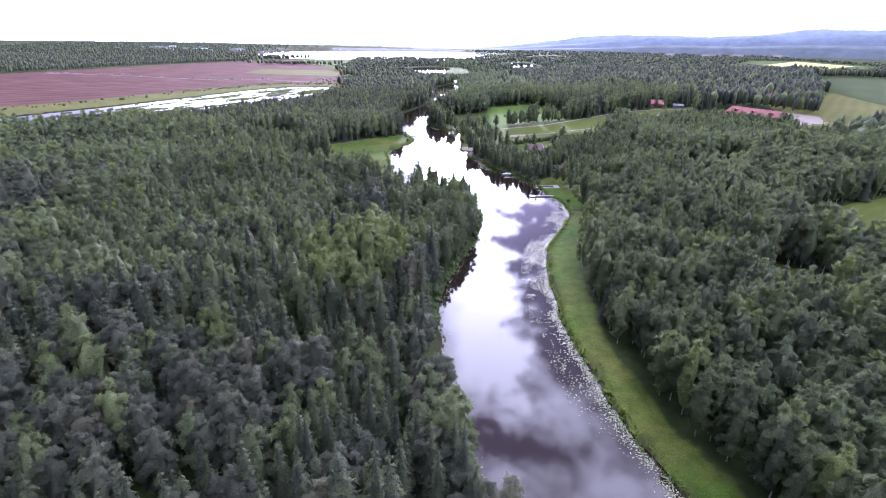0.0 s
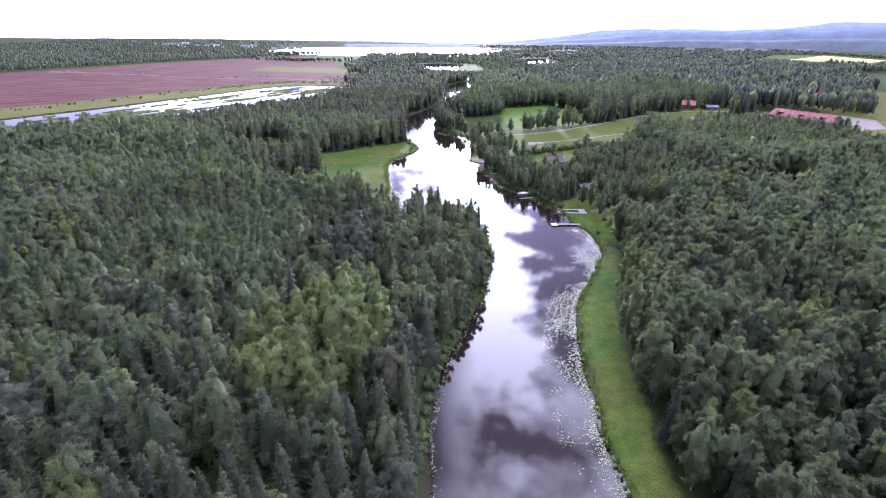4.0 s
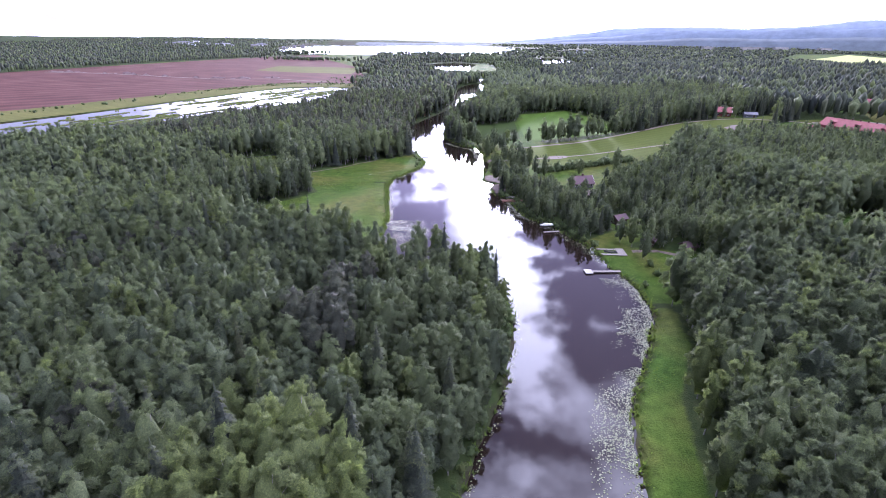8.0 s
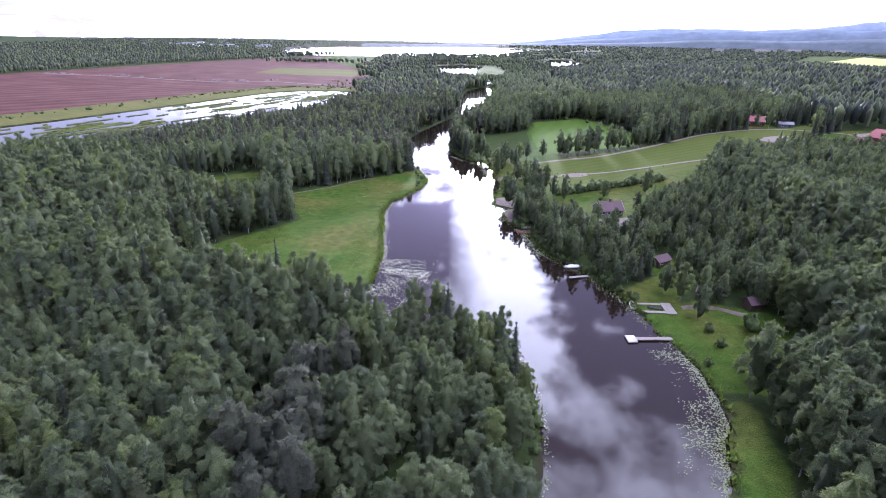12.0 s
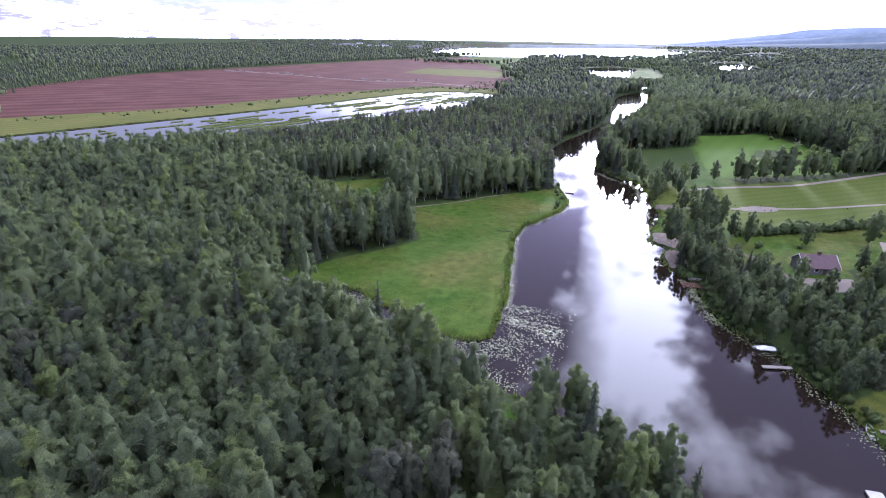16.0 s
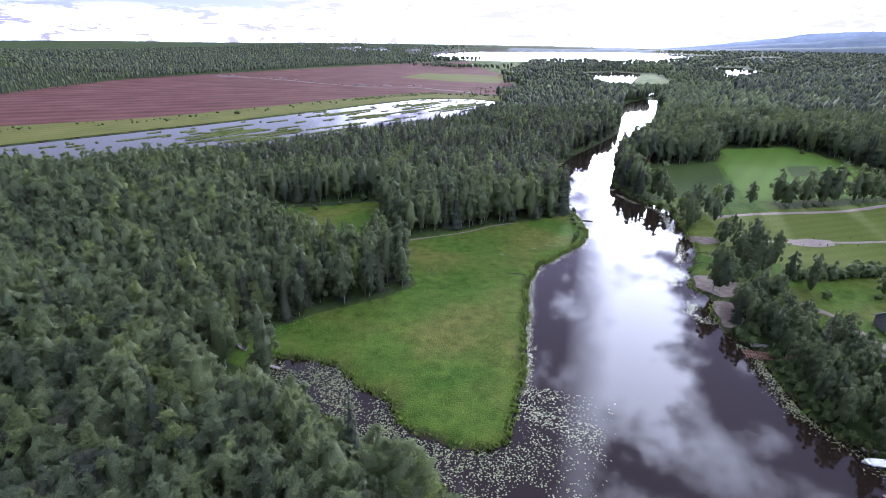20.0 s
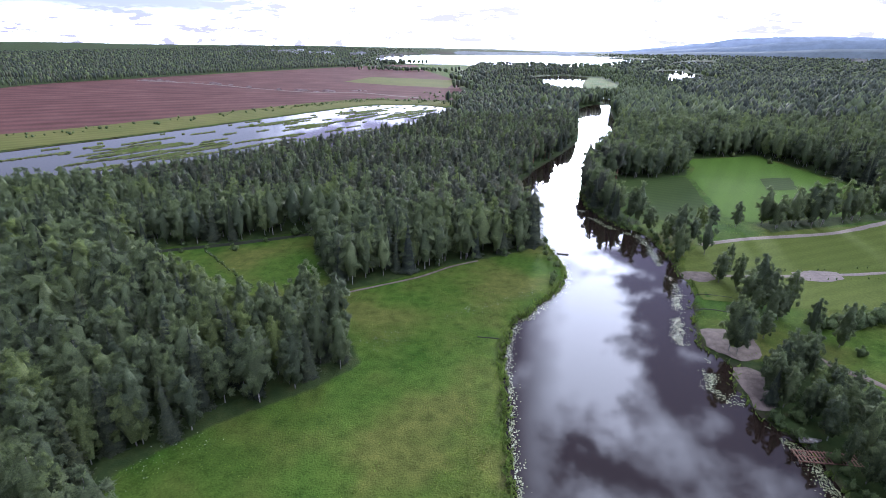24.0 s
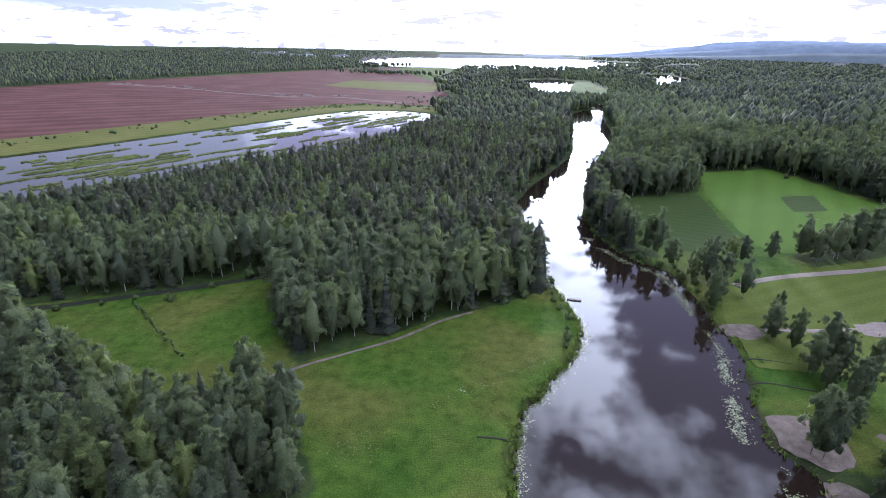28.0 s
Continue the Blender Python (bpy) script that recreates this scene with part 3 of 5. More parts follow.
# ---- trees ----
def tube(p0, p1, r0, r1, sides=5):
    """A tapered stick as triangles."""
    p0, p1 = np.array(p0, float), np.array(p1, float)
    d = (p1 - p0) / (np.linalg.norm(p1 - p0) + 1e-9)
    u = np.cross(d, (0.31, 0.95, 0.05)); u /= np.linalg.norm(u)
    w = np.cross(d, u)
    a = np.arange(sides) * 2 * np.pi / sides
    ring = np.cos(a)[:, None] * u + np.sin(a)[:, None] * w
    v = np.vstack([p0 + ring * r0, p1 + ring * r1])
    i = np.arange(sides); j = (i + 1) % sides
    f = np.vstack([np.stack([i, j, j + sides], 1), np.stack([i, j + sides, i + sides], 1)])
    return v, f


def gather(pieces):
    v, f, n = [], [], 0
    for a, b in pieces:
        v.append(a); f.append(np.asarray(b) + n); n += len(a)
    return np.vstack(v), np.vstack(f)


def sprays(r, centres, outward, size, droop=0.2, long=1.1, loose=0.45):
    """Small leafy triangles that face outwards and hang a little."""
    n = len(centres)
    nor = outward + r.normal(0, loose, (n, 3)) + np.array([0, 0, 0.25])
    nor /= np.linalg.norm(nor, axis=1)[:, None]
    t = outward * 0.5 + np.array([0, 0, 0.8]) + r.normal(0, 0.5, (n, 3))
    t -= nor * (t * nor).sum(1)[:, None]
    t /= np.linalg.norm(t, axis=1)[:, None] + 1e-9
    b = np.cross(nor, t)
    s = size * r.uniform(0.65, 1.35, (n, 1))
    a = centres + t * s * 0.62 * long
    c = centres - t * s * 0.35 + b * s * 0.55
    d = centres - t * s * 0.35 - b * s * 0.55
    c[:, 2] -= droop * s[:, 0]
    v = np.stack([a, c, d], 1).reshape(-1, 3)
    return v, np.arange(3 * n).reshape(-1, 3)


def plume(r, x, y, z0, z1, width, sides, rings, sharp):
    """One leafy mass of a crown: an uneven, tapering body, open below."""
    t = 1 - (1 - (np.arange(rings) + r.uniform(-0.15, 0.15, rings)) / rings) ** 1.55
    t[0] = 0
    rad = np.where(t < 0.28, 0.50 + 1.79 * t, (1 - np.minimum(np.clip(t - 0.28, 0, 1) / 0.72, 0.985) ** 2) ** sharp) * width * 0.5
    a = np.arange(sides) * 2 * np.pi / sides
    phase, lobes = r.uniform(0, 6, 2), 2 + r.randint(3)
    A = a[None] + r.uniform(-0.25, 0.25, (rings, sides)) + np.arange(rings)[:, None] * 0.4
    R = rad[:, None] * (1 + r.normal(0, 0.14, (rings, sides)) + 0.16 * np.sin(lobes * A + phase[0] + 5 * t[:, None]))
    Z = z0 + (z1 - z0) * t[:, None] + r.normal(0, 0.16 * (z1 - z0) / rings, (rings, sides))
    drift = np.cumsum(r.normal(0, 0.05 * width, (rings, 2)), 0)
    v = np.stack([x + drift[:, :1] + R * np.cos(A), y + drift[:, 1:] + R * np.sin(A), Z], 2).reshape(-1, 3)
    v = np.vstack([v, [(x + drift[-1, 0], y + drift[-1, 1], z1)]])
    i = np.arange(sides); j = (i + 1) % sides
    f = [np.vstack([np.stack([k * sides + i, k * sides + j, (k + 1) * sides + j], 1), np.stack([k * sides + i, (k + 1) * sides + j, (k + 1) * sides + i], 1)]) for k in range(rings - 1)]
    f.append(np.stack([(rings - 1) * sides + i, (rings - 1) * sides + j, np.full(sides, rings * sides)], 1))
    return v, np.vstack(f)


def roundness(v, base, span, width):
    """The way each part of a crown faces, as on a smooth tall egg."""
    n = np.stack([v[:, 0] / (width * 0.5) ** 2, v[:, 1] / (width * 0.5) ** 2, (v[:, 2] - base - 0.33 * span) / (span * 0.55) ** 2], 1)
    n = n / (np.linalg.norm(n, axis=1)[:, None] + 1e-9) + np.array([0, 0, 0.35])
    return n / np.linalg.norm(n, axis=1)[:, None]


def leafy(r, height, width, base, level, sharp=0.6):
    """The crown of a leaf tree: an inner mass, tufts of foliage swelling from it, and each tuft a spray of leaves."""
    sides, rings, tufts, cards, size = DETAIL[level]
    span = height - base
    v, f = plume(r, 0, 0, base, height - (0.05 * span if tufts else 0), width * (0.66 if tufts else 1.0), sides, rings, sharp)
    nor = roundness(v, base, span, width)
    solid, spots = len(f), []
    if not tufts:
        return (v, f, solid, nor, np.zeros(len(v))), spots
    C, D, N = [], [], []
    for k in range(tufts):
        t = 0.93 if k == 0 else 0.10 + 0.80 * (k - 0.5 + r.uniform(-0.4, 0.4)) / tufts
        u = max(t - 0.28, 0) / 0.72
        body = width * 0.5 * ((1 - u * u) ** sharp if t > 0.28 else 0.55 + 1.6 * t)
        a = k * 2.4 + r.uniform(-0.5, 0.5)
        rad = width * r.uniform(0.15, 0.22) * (0.55 + 0.9 * body / width)
        off = body * r.uniform(0.66, 0.88) * (0.3 if k == 0 else 1.0)
        m = np.array([off * math.cos(a), off * math.sin(a), base + span * t])
        spots.append(tuple(m))
        crown_n = roundness(m[None], base, span, width)[0]
        d = r.normal(0, 0.62, (cards, 3)) + crown_n * 0.9 + np.array([0, 0, 0.35])
        d /= np.linalg.norm(d, axis=1)[:, None]
        C.append(m + d * rad * np.array([1, 1, r.uniform(1.25, 1.7)]) * r.uniform(0.45, 1.08, (cards, 1)))
        D.append(d)
        w = 0.6 * d + 0.5 * crown_n + np.array([0, 0, 0.12])
        N.append(w / np.linalg.norm(w, axis=1)[:, None])
    C, D, N = np.vstack(C), np.vstack(D), np.vstack(N)
    cv, cf = sprays(r, C, D, size, 0.12, 1.5, 0.45)
    v, f = gather([(v, f), (cv, cf)])
    return (v, f, solid, np.vstack([nor, np.repeat(N, 3, 0)]), np.zeros(len(v))), spots


# sides and rings of the inner mass, tufts, sprays to a tuft, size of a spray
DETAIL = {"near": (5, 4, 18, 24, 1.10), "mid": (5, 3, 8, 10, 1.75), "far": (5, 2, 0, 0, 0.0), "shrub": (7, 4, 6, 15, 0.7), "small": (5, 3, 3, 8, 0.6)}
NO_TRUNK = np.zeros((0, 3)), np.zeros((0, 3), int)


def birch(seed, level, height=17.0, width=5.4, sharp=0.6):
    r = np.random.RandomState(seed)
    base = {"near": 0.10, "mid": 0.12, "far": 0.2}[level] * height + r.uniform(0, 1.0)
    crown, mids = leafy(r, height, width, base, level, sharp)
    if level == "far":
        return NO_TRUNK, crown
    bend = r.normal(0, 0.2, 2)
    top = np.array([bend[0], bend[1], height * 0.85])
    if level != "near":
        return tube((0, 0, -0.4), top, 0.17, 0.03, 3), crown
    sticks = [tube((0, 0, -0.4), top, 0.14, 0.03, 6)]
    for m in mids[::4]:
        sticks.append(tube((0, 0, max(1.0, m[2] - 2.5)), m, 0.05, 0.015, 3))
    return gather(sticks), crown


def spruce(seed, level, height=19.0, width=6.0):
    """A spruce: whorls of sagging boughs that shorten to the tip, round a dark inner mass."""
    r = np.random.RandomState(seed)
    if level == "far":
        crown, _ = leafy(r, height, width * 0.9, 0.25 * height, level, 1.0)
        return NO_TRUNK, crown
    whorls, arms, pieces = {"near": (15, 9, 3), "mid": (10, 6, 1)}[level]
    base = 0.05 * height
    V = []
    for i in range(whorls):
        h = max((i + r.uniform(-0.3, 0.3)) / whorls, 0)
        z0 = base + h * (height - base)
        L = width * 0.5 * (1 - h) ** 0.8 * r.uniform(0.82, 1.12) + 0.25
        n = max(4, int(arms * (0.6 + 0.4 * (1 - h))))
        for a in np.arange(n) * 2 * np.pi / n + r.uniform(0, 6):
            a += r.uniform(-0.25, 0.25)
            l = L * r.uniform(0.72, 1.12)
            d, s = np.array([math.cos(a), math.sin(a), 0]), np.array([-math.sin(a), math.cos(a), 0])
            z = z0 + r.uniform(-0.2, 0.2)
            sag = 0.42 * l + 0.1
            w = (0.25 * l + 0.20) * (1.0 if pieces > 1 else 1.35)
            tip = d * l + np.array([0, 0, z - sag + 0.10 * l])
            root = d * 0.05 + np.array([0, 0, z + 0.15])
            mid = d * l * 0.55 + np.array([0, 0, z - 0.5 * sag])
            if pieces == 1:
                V += [root, mid + s * w - np.array([0, 0, 0.25]), tip, root, tip, mid - s * w - np.array([0, 0, 0.25])]
            else:
                V += [root, mid + s * w - np.array([0, 0, 0.3 * w]), mid + d * 0.2 * l]
                V += [root, mid + d * 0.2 * l, mid - s * w - np.array([0, 0, 0.3 * w])]
                V += [mid - d * 0.22 * l + s * w * 0.5, tip, mid - d * 0.22 * l - s * w * 0.5]
                if pieces > 2:
                    for e in (-1, 1):
                        q = d * l * r.uniform(0.35, 0.8) + np.array([0, 0, z - 0.5 * sag])
                        V += [q, q + s * e * w * 1.2 + d * 0.3 * l - np.array([0, 0, 0.4]), q + d * 0.3 * l]
    V += [np.array(p) for p in ((0.14, 0, height - 1.2), (-0.1, 0.12, height - 1.2), (0, 0, height + 0.3), (-0.1, -0.12, height - 1.2), (0.14, 0, height - 1.2), (0, 0, height + 0.3))]
    V = np.array(V)
    boughs = V, np.arange(len(V)).reshape(-1, 3)
    core = tube((0, 0, base + 0.2), (0, 0, height * 0.93), width * 0.30, 0.05, 7 if pieces > 1 else 4)
    v, f = gather([core, boughs])
    reach = np.hypot(v[:, 0], v[:, 1])
    nor = np.column_stack([v[:, :2] / (reach[:, None] + 0.3) * 0.75, np.full(len(v), 0.62)])
    nor /= np.linalg.norm(nor, axis=1)[:, None]
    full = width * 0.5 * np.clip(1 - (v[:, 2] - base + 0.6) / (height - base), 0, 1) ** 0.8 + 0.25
    # boughs turn paler and yellower towards their ends, more so higher up
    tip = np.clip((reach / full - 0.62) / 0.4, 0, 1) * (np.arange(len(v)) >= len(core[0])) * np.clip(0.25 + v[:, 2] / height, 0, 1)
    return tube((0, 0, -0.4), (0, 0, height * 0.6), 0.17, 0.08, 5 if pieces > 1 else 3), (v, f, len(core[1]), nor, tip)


def pine(seed, level, height=17.0, width=4.8):
    r = np.random.RandomState(seed)
    crown, mids = leafy(r, height, width, 0.30 * height, level, 0.5)
    if level == "far":
        return NO_TRUNK, crown
    sticks = [tube((0, 0, -0.4), (0.1, 0, height * 0.85), 0.17, 0.05, 6 if level == "near" else 3)]
    for m in mids[::4] if level == "near" else ():
        sticks.append(tube((0.05, 0, m[2] - 1.2), m, 0.06, 0.02, 3))
    return gather(sticks), crown


def bush(seed, height=3.0, width=3.6, level="shrub"):
    r = np.random.RandomState(seed)
    crown, mids = leafy(r, height, width, 0.05, level, 0.5)
    return gather([tube((0, 0, -0.3), (0.2 * k - 0.2, 0.1 * k, height * 0.6), 0.05, 0.02, 3) for k in range(3)]), crown


def plant(name, templates, places, mats, label, category):
    """One joined wood of many trees: places rows are x, y, z, turn, scale, stretch, tint."""
    V, F, T, MI, NO, TI, n = [], [], [], [], [], [], 0
    kind = np.arange(len(places)) % len(templates)
    for k, (trunk, crown) in enumerate(templates):
        rows = places[kind == k]
        if not len(rows):
            continue
        v = np.vstack([trunk[0], crown[0]])
        f = np.vstack([trunk[1], crown[1] + len(trunk[0])])
        mi = np.r_[np.zeros(len(trunk[1]), int), np.ones(crown[2], int), np.full(len(crown[1]) - crown[2], 2)]
        c, s = np.cos(rows[:, 3])[:, None], np.sin(rows[:, 3])[:, None]
        sc, st = rows[:, 4][:, None], rows[:, 5][:, None]
        P = np.stack([(v[:, 0] * c - v[:, 1] * s) * sc * st + rows[:, 0:1], (v[:, 0] * s + v[:, 1] * c) * sc * st + rows[:, 1:2], v[:, 2] * sc + rows[:, 2:3]], 2)
        V.append(P.reshape(-1, 3))
        F.append((f[None] + (np.arange(len(rows)) * len(v))[:, None, None] + n).reshape(-1, 3))
        up = np.vstack([np.tile((0.0, 0.0, 1.0), (len(trunk[0]), 1)), crown[3]])
        NO.append(np.stack([up[:, 0] * c - up[:, 1] * s, up[:, 0] * s + up[:, 1] * c, np.broadcast_to(up[:, 2], (len(rows), len(v)))], 2).reshape(-1, 3))
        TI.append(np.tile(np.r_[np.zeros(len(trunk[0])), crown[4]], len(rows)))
        T.append(np.repeat(rows[:, 6], len(v)))
        MI.append(np.tile(mi, len(rows)))
        n += len(rows) * len(v)
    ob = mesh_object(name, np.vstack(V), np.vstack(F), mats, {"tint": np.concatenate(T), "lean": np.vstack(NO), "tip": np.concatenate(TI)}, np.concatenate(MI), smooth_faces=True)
    return tagged(ob, label, category, kind="stuff")


def tree_thing(name, template, mats, label, category, group, crown_name="crown"):
    """One tree with its trunk and crown."""
    root = tagged(new(name), label, category, group)
    (v, f), (cv, cf, solid, nor, tip) = template
    mesh_object("trunk", v, f, mats[:1], {"tint": np.zeros(len(v))}, parent=root, smooth_faces=True)
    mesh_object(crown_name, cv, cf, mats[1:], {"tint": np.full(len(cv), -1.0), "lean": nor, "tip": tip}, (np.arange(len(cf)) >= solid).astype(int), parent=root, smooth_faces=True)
    return root


def shade_height(x, y):
    """How tall the stand grows there, as a share of a full-grown tree."""
    s = 0.72 + 0.45 * rough_noise(x, y, 45.0, 2)
    s = np.where((x < -40) & (y > 380) & (y < 900), s * 0.74, s)
    s = s * (1 - 0.38 * step(14, 24, x) * step(130, 110, x) * step(222, 236, y) * step(350, 335, y))
    s = s * (1 - 0.40 * step(130, 160, x) * step(275, 250, x) * step(270, 320, y) * step(450, 430, y))
    s = np.where(y > 1000, s * 0.78, s)
    s = np.where((x < -600) & (y > 400), s * 0.75, s)
    s = np.where((x < -130) & (y > 340) & (y < 800), s * 0.86, s)
    s = np.where((np.abs(x) < 160) & (y > 940) & (y < 1500), s * 0.75, s)
    return s


def scatter(x0, x1, y0, y1, gap, seed):
    """Places for trees on a jittered lattice, outside water, fields and yards."""
    r = np.random.RandomState(seed)
    X, Y = np.meshgrid(np.arange(x0, x1, gap), np.arange(y0, y1, gap), indexing="ij")
    x, y = X.ravel() + r.uniform(-0.46, 0.46, X.size) * gap, Y.ravel() + r.uniform(-0.46, 0.46, X.size) * gap
    keep = r.rand(len(x)) < 0.93
    x, y = x[keep], y[keep]
    keep = water_distance(x, y) > 1.6 + r.uniform(0, 1.5, len(x))
    x, y = x[keep], y[keep]
    keep = np.ones(len(x), bool)
    for p in OPEN_POLYS:
        keep &= far_from(p, x, y) > 1.2
    x, y = x[keep], y[keep]
    n = len(x)
    rows = np.stack([x, y, land(x, y), r.uniform(0, 6.28, n), shade_height(x, y) * r.uniform(0.80, 1.09, n), r.uniform(0.88, 1.16, n), r.rand(n)], 1)
    return rows


def species(rows):
    """0 birch, 1 spruce, 2 pine: mixed by stand."""
    x, y = rows[:, 0], rows[:, 1]
    r = np.random.RandomState(11)
    a, b = rough_noise(x + 300, y, 34.0, 2), rough_noise(x, y + 700, 40.0, 2)
    west = step(20, -10, x)
    p_spruce = np.clip(0.06 + 0.75 * west * step(150, 85, y) * step(0.30, 0.5, a) + 0.18 * west * step(215, 300, y), 0, 0.9)
    p_spruce = np.where((x > 120) & (y > 420), 0.35 + 0.4 * (a > 0.5), p_spruce)
    p_pine = np.clip(0.72 * west * step(0.40, 0.54, b) * step(230, 180, y) + 0.50 * west * step(380, 410, y), 0, 0.85)
    u = r.rand(len(x))
    return np.where(u < p_spruce, 1, np.where(u < p_spruce + (1 - p_spruce) * p_pine, 2, 0))


GROVE = [(29, 352), (33, 356), (32, 342), (36, 354), (38, 348), (22, 402), (16, 399), (18, 404), (22, 408), (26, 401), (20, 397), (17, 381), (20, 386), (31, 413), (26, 366), (28, 370), (31, 376), (30, 363), (24, 332), (21, 328), (28, 334),
         (30, 347), (33, 350), (35, 345), (36, 417), (46, 420), (57, 425), (60, 427), (64, 428), (68, 430), (72, 433), (76, 434), (89, 440), (94, 441), (98, 443),
         (24, 413), (12, 409), (64, 207), (76, 214), (70, 240), (40, 338), (44, 333), (62, 334), (82, 340), (83, 231), (80, 224), (61, 242), (62, 232), (58, 246), (51, 301), (66, 301), (70, 262), (57, 262), (66, 258), (74, 249)]


def grove_rows():
    """Single birches on the shore, by the lawn and along the field's edge."""
    r = np.random.RandomState(77)
    x, y = np.array(GROVE, float).T
    n = len(x)
    return np.stack([x, y, land(x, y), r.uniform(0, 6.28, n), r.uniform(0.62, 0.92, n), r.uniform(0.95, 1.25, n), r.rand(n)], 1)


def in_reach(rows, behind=False):
    """The part of the woods along the flight, not what lies far behind its start."""
    x, y = rows[:, 0], rows[:, 1]
    keep = ((x > -1.0 * y - 35) | (x > -1.6 * (y - 100) - 25)) & (x < 1.0 * y + 35)
    return rows[~keep] if behind else rows[keep]


def build_woods():
    near = in_reach(scatter(-120, 110, 25, 330, 3.9, 21))
    mid = np.vstack([in_reach(scatter(-330, -120, 60, 470, 4.2, 22)), in_reach(scatter(110, 260, 60, 470, 4.2, 23)), scatter(-120, 110, 330, 470, 3.8, 24), scatter(-330, 260, 470, 660, 4.5, 25),
                     scatter(-140, 110, -40, 25, 5.0, 26)])
    clump_x, clump_y = np.random.RandomState(91).normal(0, 1, (2, 150))
    clump = np.stack([-420 + 62 * clump_x, 1500 - 14 * clump_x + 26 * clump_y, 0 * clump_x, clump_y * 2, 0.5 + 0.1 * np.abs(clump_x), 1.1 + 0 * clump_x, np.abs(clump_y) % 1], 1)
    clump[:, 2] = land(clump[:, 0], clump[:, 1])
    far = np.vstack([in_reach(scatter(-330, -140, 20, 330, 8.0, 41), True), in_reach(scatter(-140, 110, 25, 330, 8.0, 42), True), in_reach(scatter(110, 260, 20, 330, 8.0, 43), True), scatter(-330, -140, -40, 60, 8.0, 44), scatter(110, 260, -40, 60, 8.0, 45),
                     scatter(-330, 330, 660, 1000, 5.6, 31), scatter(260, 700, 120, 660, 6.6, 32), scatter(330, 900, 660, 1000, 8.0, 33), scatter(-700, -330, 100, 560, 9.0, 37),
                     scatter(-1150, -700, 500, 1000, 10.0, 34), scatter(-2300, -1300, 700, 1700, 22.0, 39), scatter(-1900, -1150, 400, 700, 22.0, 40), scatter(-1300, 1100, 1000, 1700, 11.0, 35), scatter(-2100, 1900, 1700, 3000, 24.0, 36), scatter(-2300, 2000, 3000, 4000, 40.0, 38), clump])
    far[:, 5] *= np.where(far[:, 1] > 3000, 3.6, np.where((far[:, 1] > 1700) | (far[:, 0] < -1300), 2.8, np.where(far[:, 1] > 1000, 1.7, np.where(far[:, 1] < 330, 1.6, 1.25))))
    kinds = (("birch", M_BIRCH_BARK, M_BIRCH, M_BIRCH_SPRAY), ("spruce", M_DARK_BARK, M_SPRUCE, M_SPRUCE_SPRAY), ("pine", M_PINE_BARK, M_PINE, M_PINE_SPRAY))
    words = {"birch": "slender leafy birch with pale trunk and airy green crown", "spruce": "dark green spruce with sagging boughs and pointed top",
             "pine": "grey-green pine with rounded crown on bare reddish trunk"}
    make = {"birch": lambda s, q: birch(s, q, 16.0 + s % 3, (5.6, 6.4)[s % 2], (0.68, 0.52)[s % 2]), "spruce": lambda s, q: spruce(s, q, 16.5 + s % 3, 6.4),
            "pine": lambda s, q: pine(s, q, 15.5 + s % 3, 5.8)}
    sp = species(near)
    bright = np.hypot(near[:, 0] - BRIGHT_GROUP[0], (near[:, 1] - BRIGHT_GROUP[1]) * 0.8) < BRIGHT_GROUP[2]
    sp = np.where(bright, 0, sp)
    near[:, 6] = np.where(bright, 0.93 + 0.07 * near[:, 6], near[:, 6])
    reach = 900.0 * bright + np.hypot(near[:, 0] * 1.0, np.clip(near[:, 1] - 175, 0, None) * 0.7 + np.clip(150 - near[:, 1], 0, None) * 0.9)
    for k, (name, bark, leaf, spray) in enumerate(kinds):
        rows = near[sp == k]
        rows = rows[np.argsort(reach[sp == k])]
        if k == 0:
            rows = np.vstack([grove_rows(), rows])
        hero, rest = rows[:HERO], rows[HERO:]
        roots = []
        for i in range(6):
            roots.append(tree_thing(name + "_tree", make[name](i + 40 * k, "near"), (bark, leaf, spray), words[name], name + " tree", name + " trees along the river"))
        for i, (x, y, z, turn, s, st, tint) in enumerate(hero):
            m = pose(x, y, z, 0, 0, math.degrees(turn)) @ Matrix.Diagonal((s * st, s * st, s, 1))
            if i < 6:
                roots[i].matrix_basis = m
            else:
                copy_thing(roots[i % 6], m)
        if len(rest):
            plant(name + "_stand", [make[name](i + 100, "near") for i in range(6)], rest, [bark, leaf, spray], "dense stand of " + name + " trees by the river", "trees")
    sp = species(mid)
    mid[:, 5] *= 1.16
    for k, (name, bark, leaf, spray) in enumerate(kinds):
        plant(name + "_wood", [make[name](i + 200, "mid") for i in range(5)], mid[sp == k], [bark, leaf, spray], "closed " + name + " wood beyond the meadows", "trees")
    sp = species(far)
    for k, (name, bark, leaf, spray) in enumerate(kinds):
        plant(name + "_forest", [make[name](i + 300, "far") for i in range(6)], far[sp == k], [bark, leaf, spray], "far " + name + " forest reaching towards the hills", "forest")
    print("trees", len(near), len(mid), len(far))


HERO = 280
BRIGHT_GROUP = (-25.0, 121.0, 13.0)
build_woods()


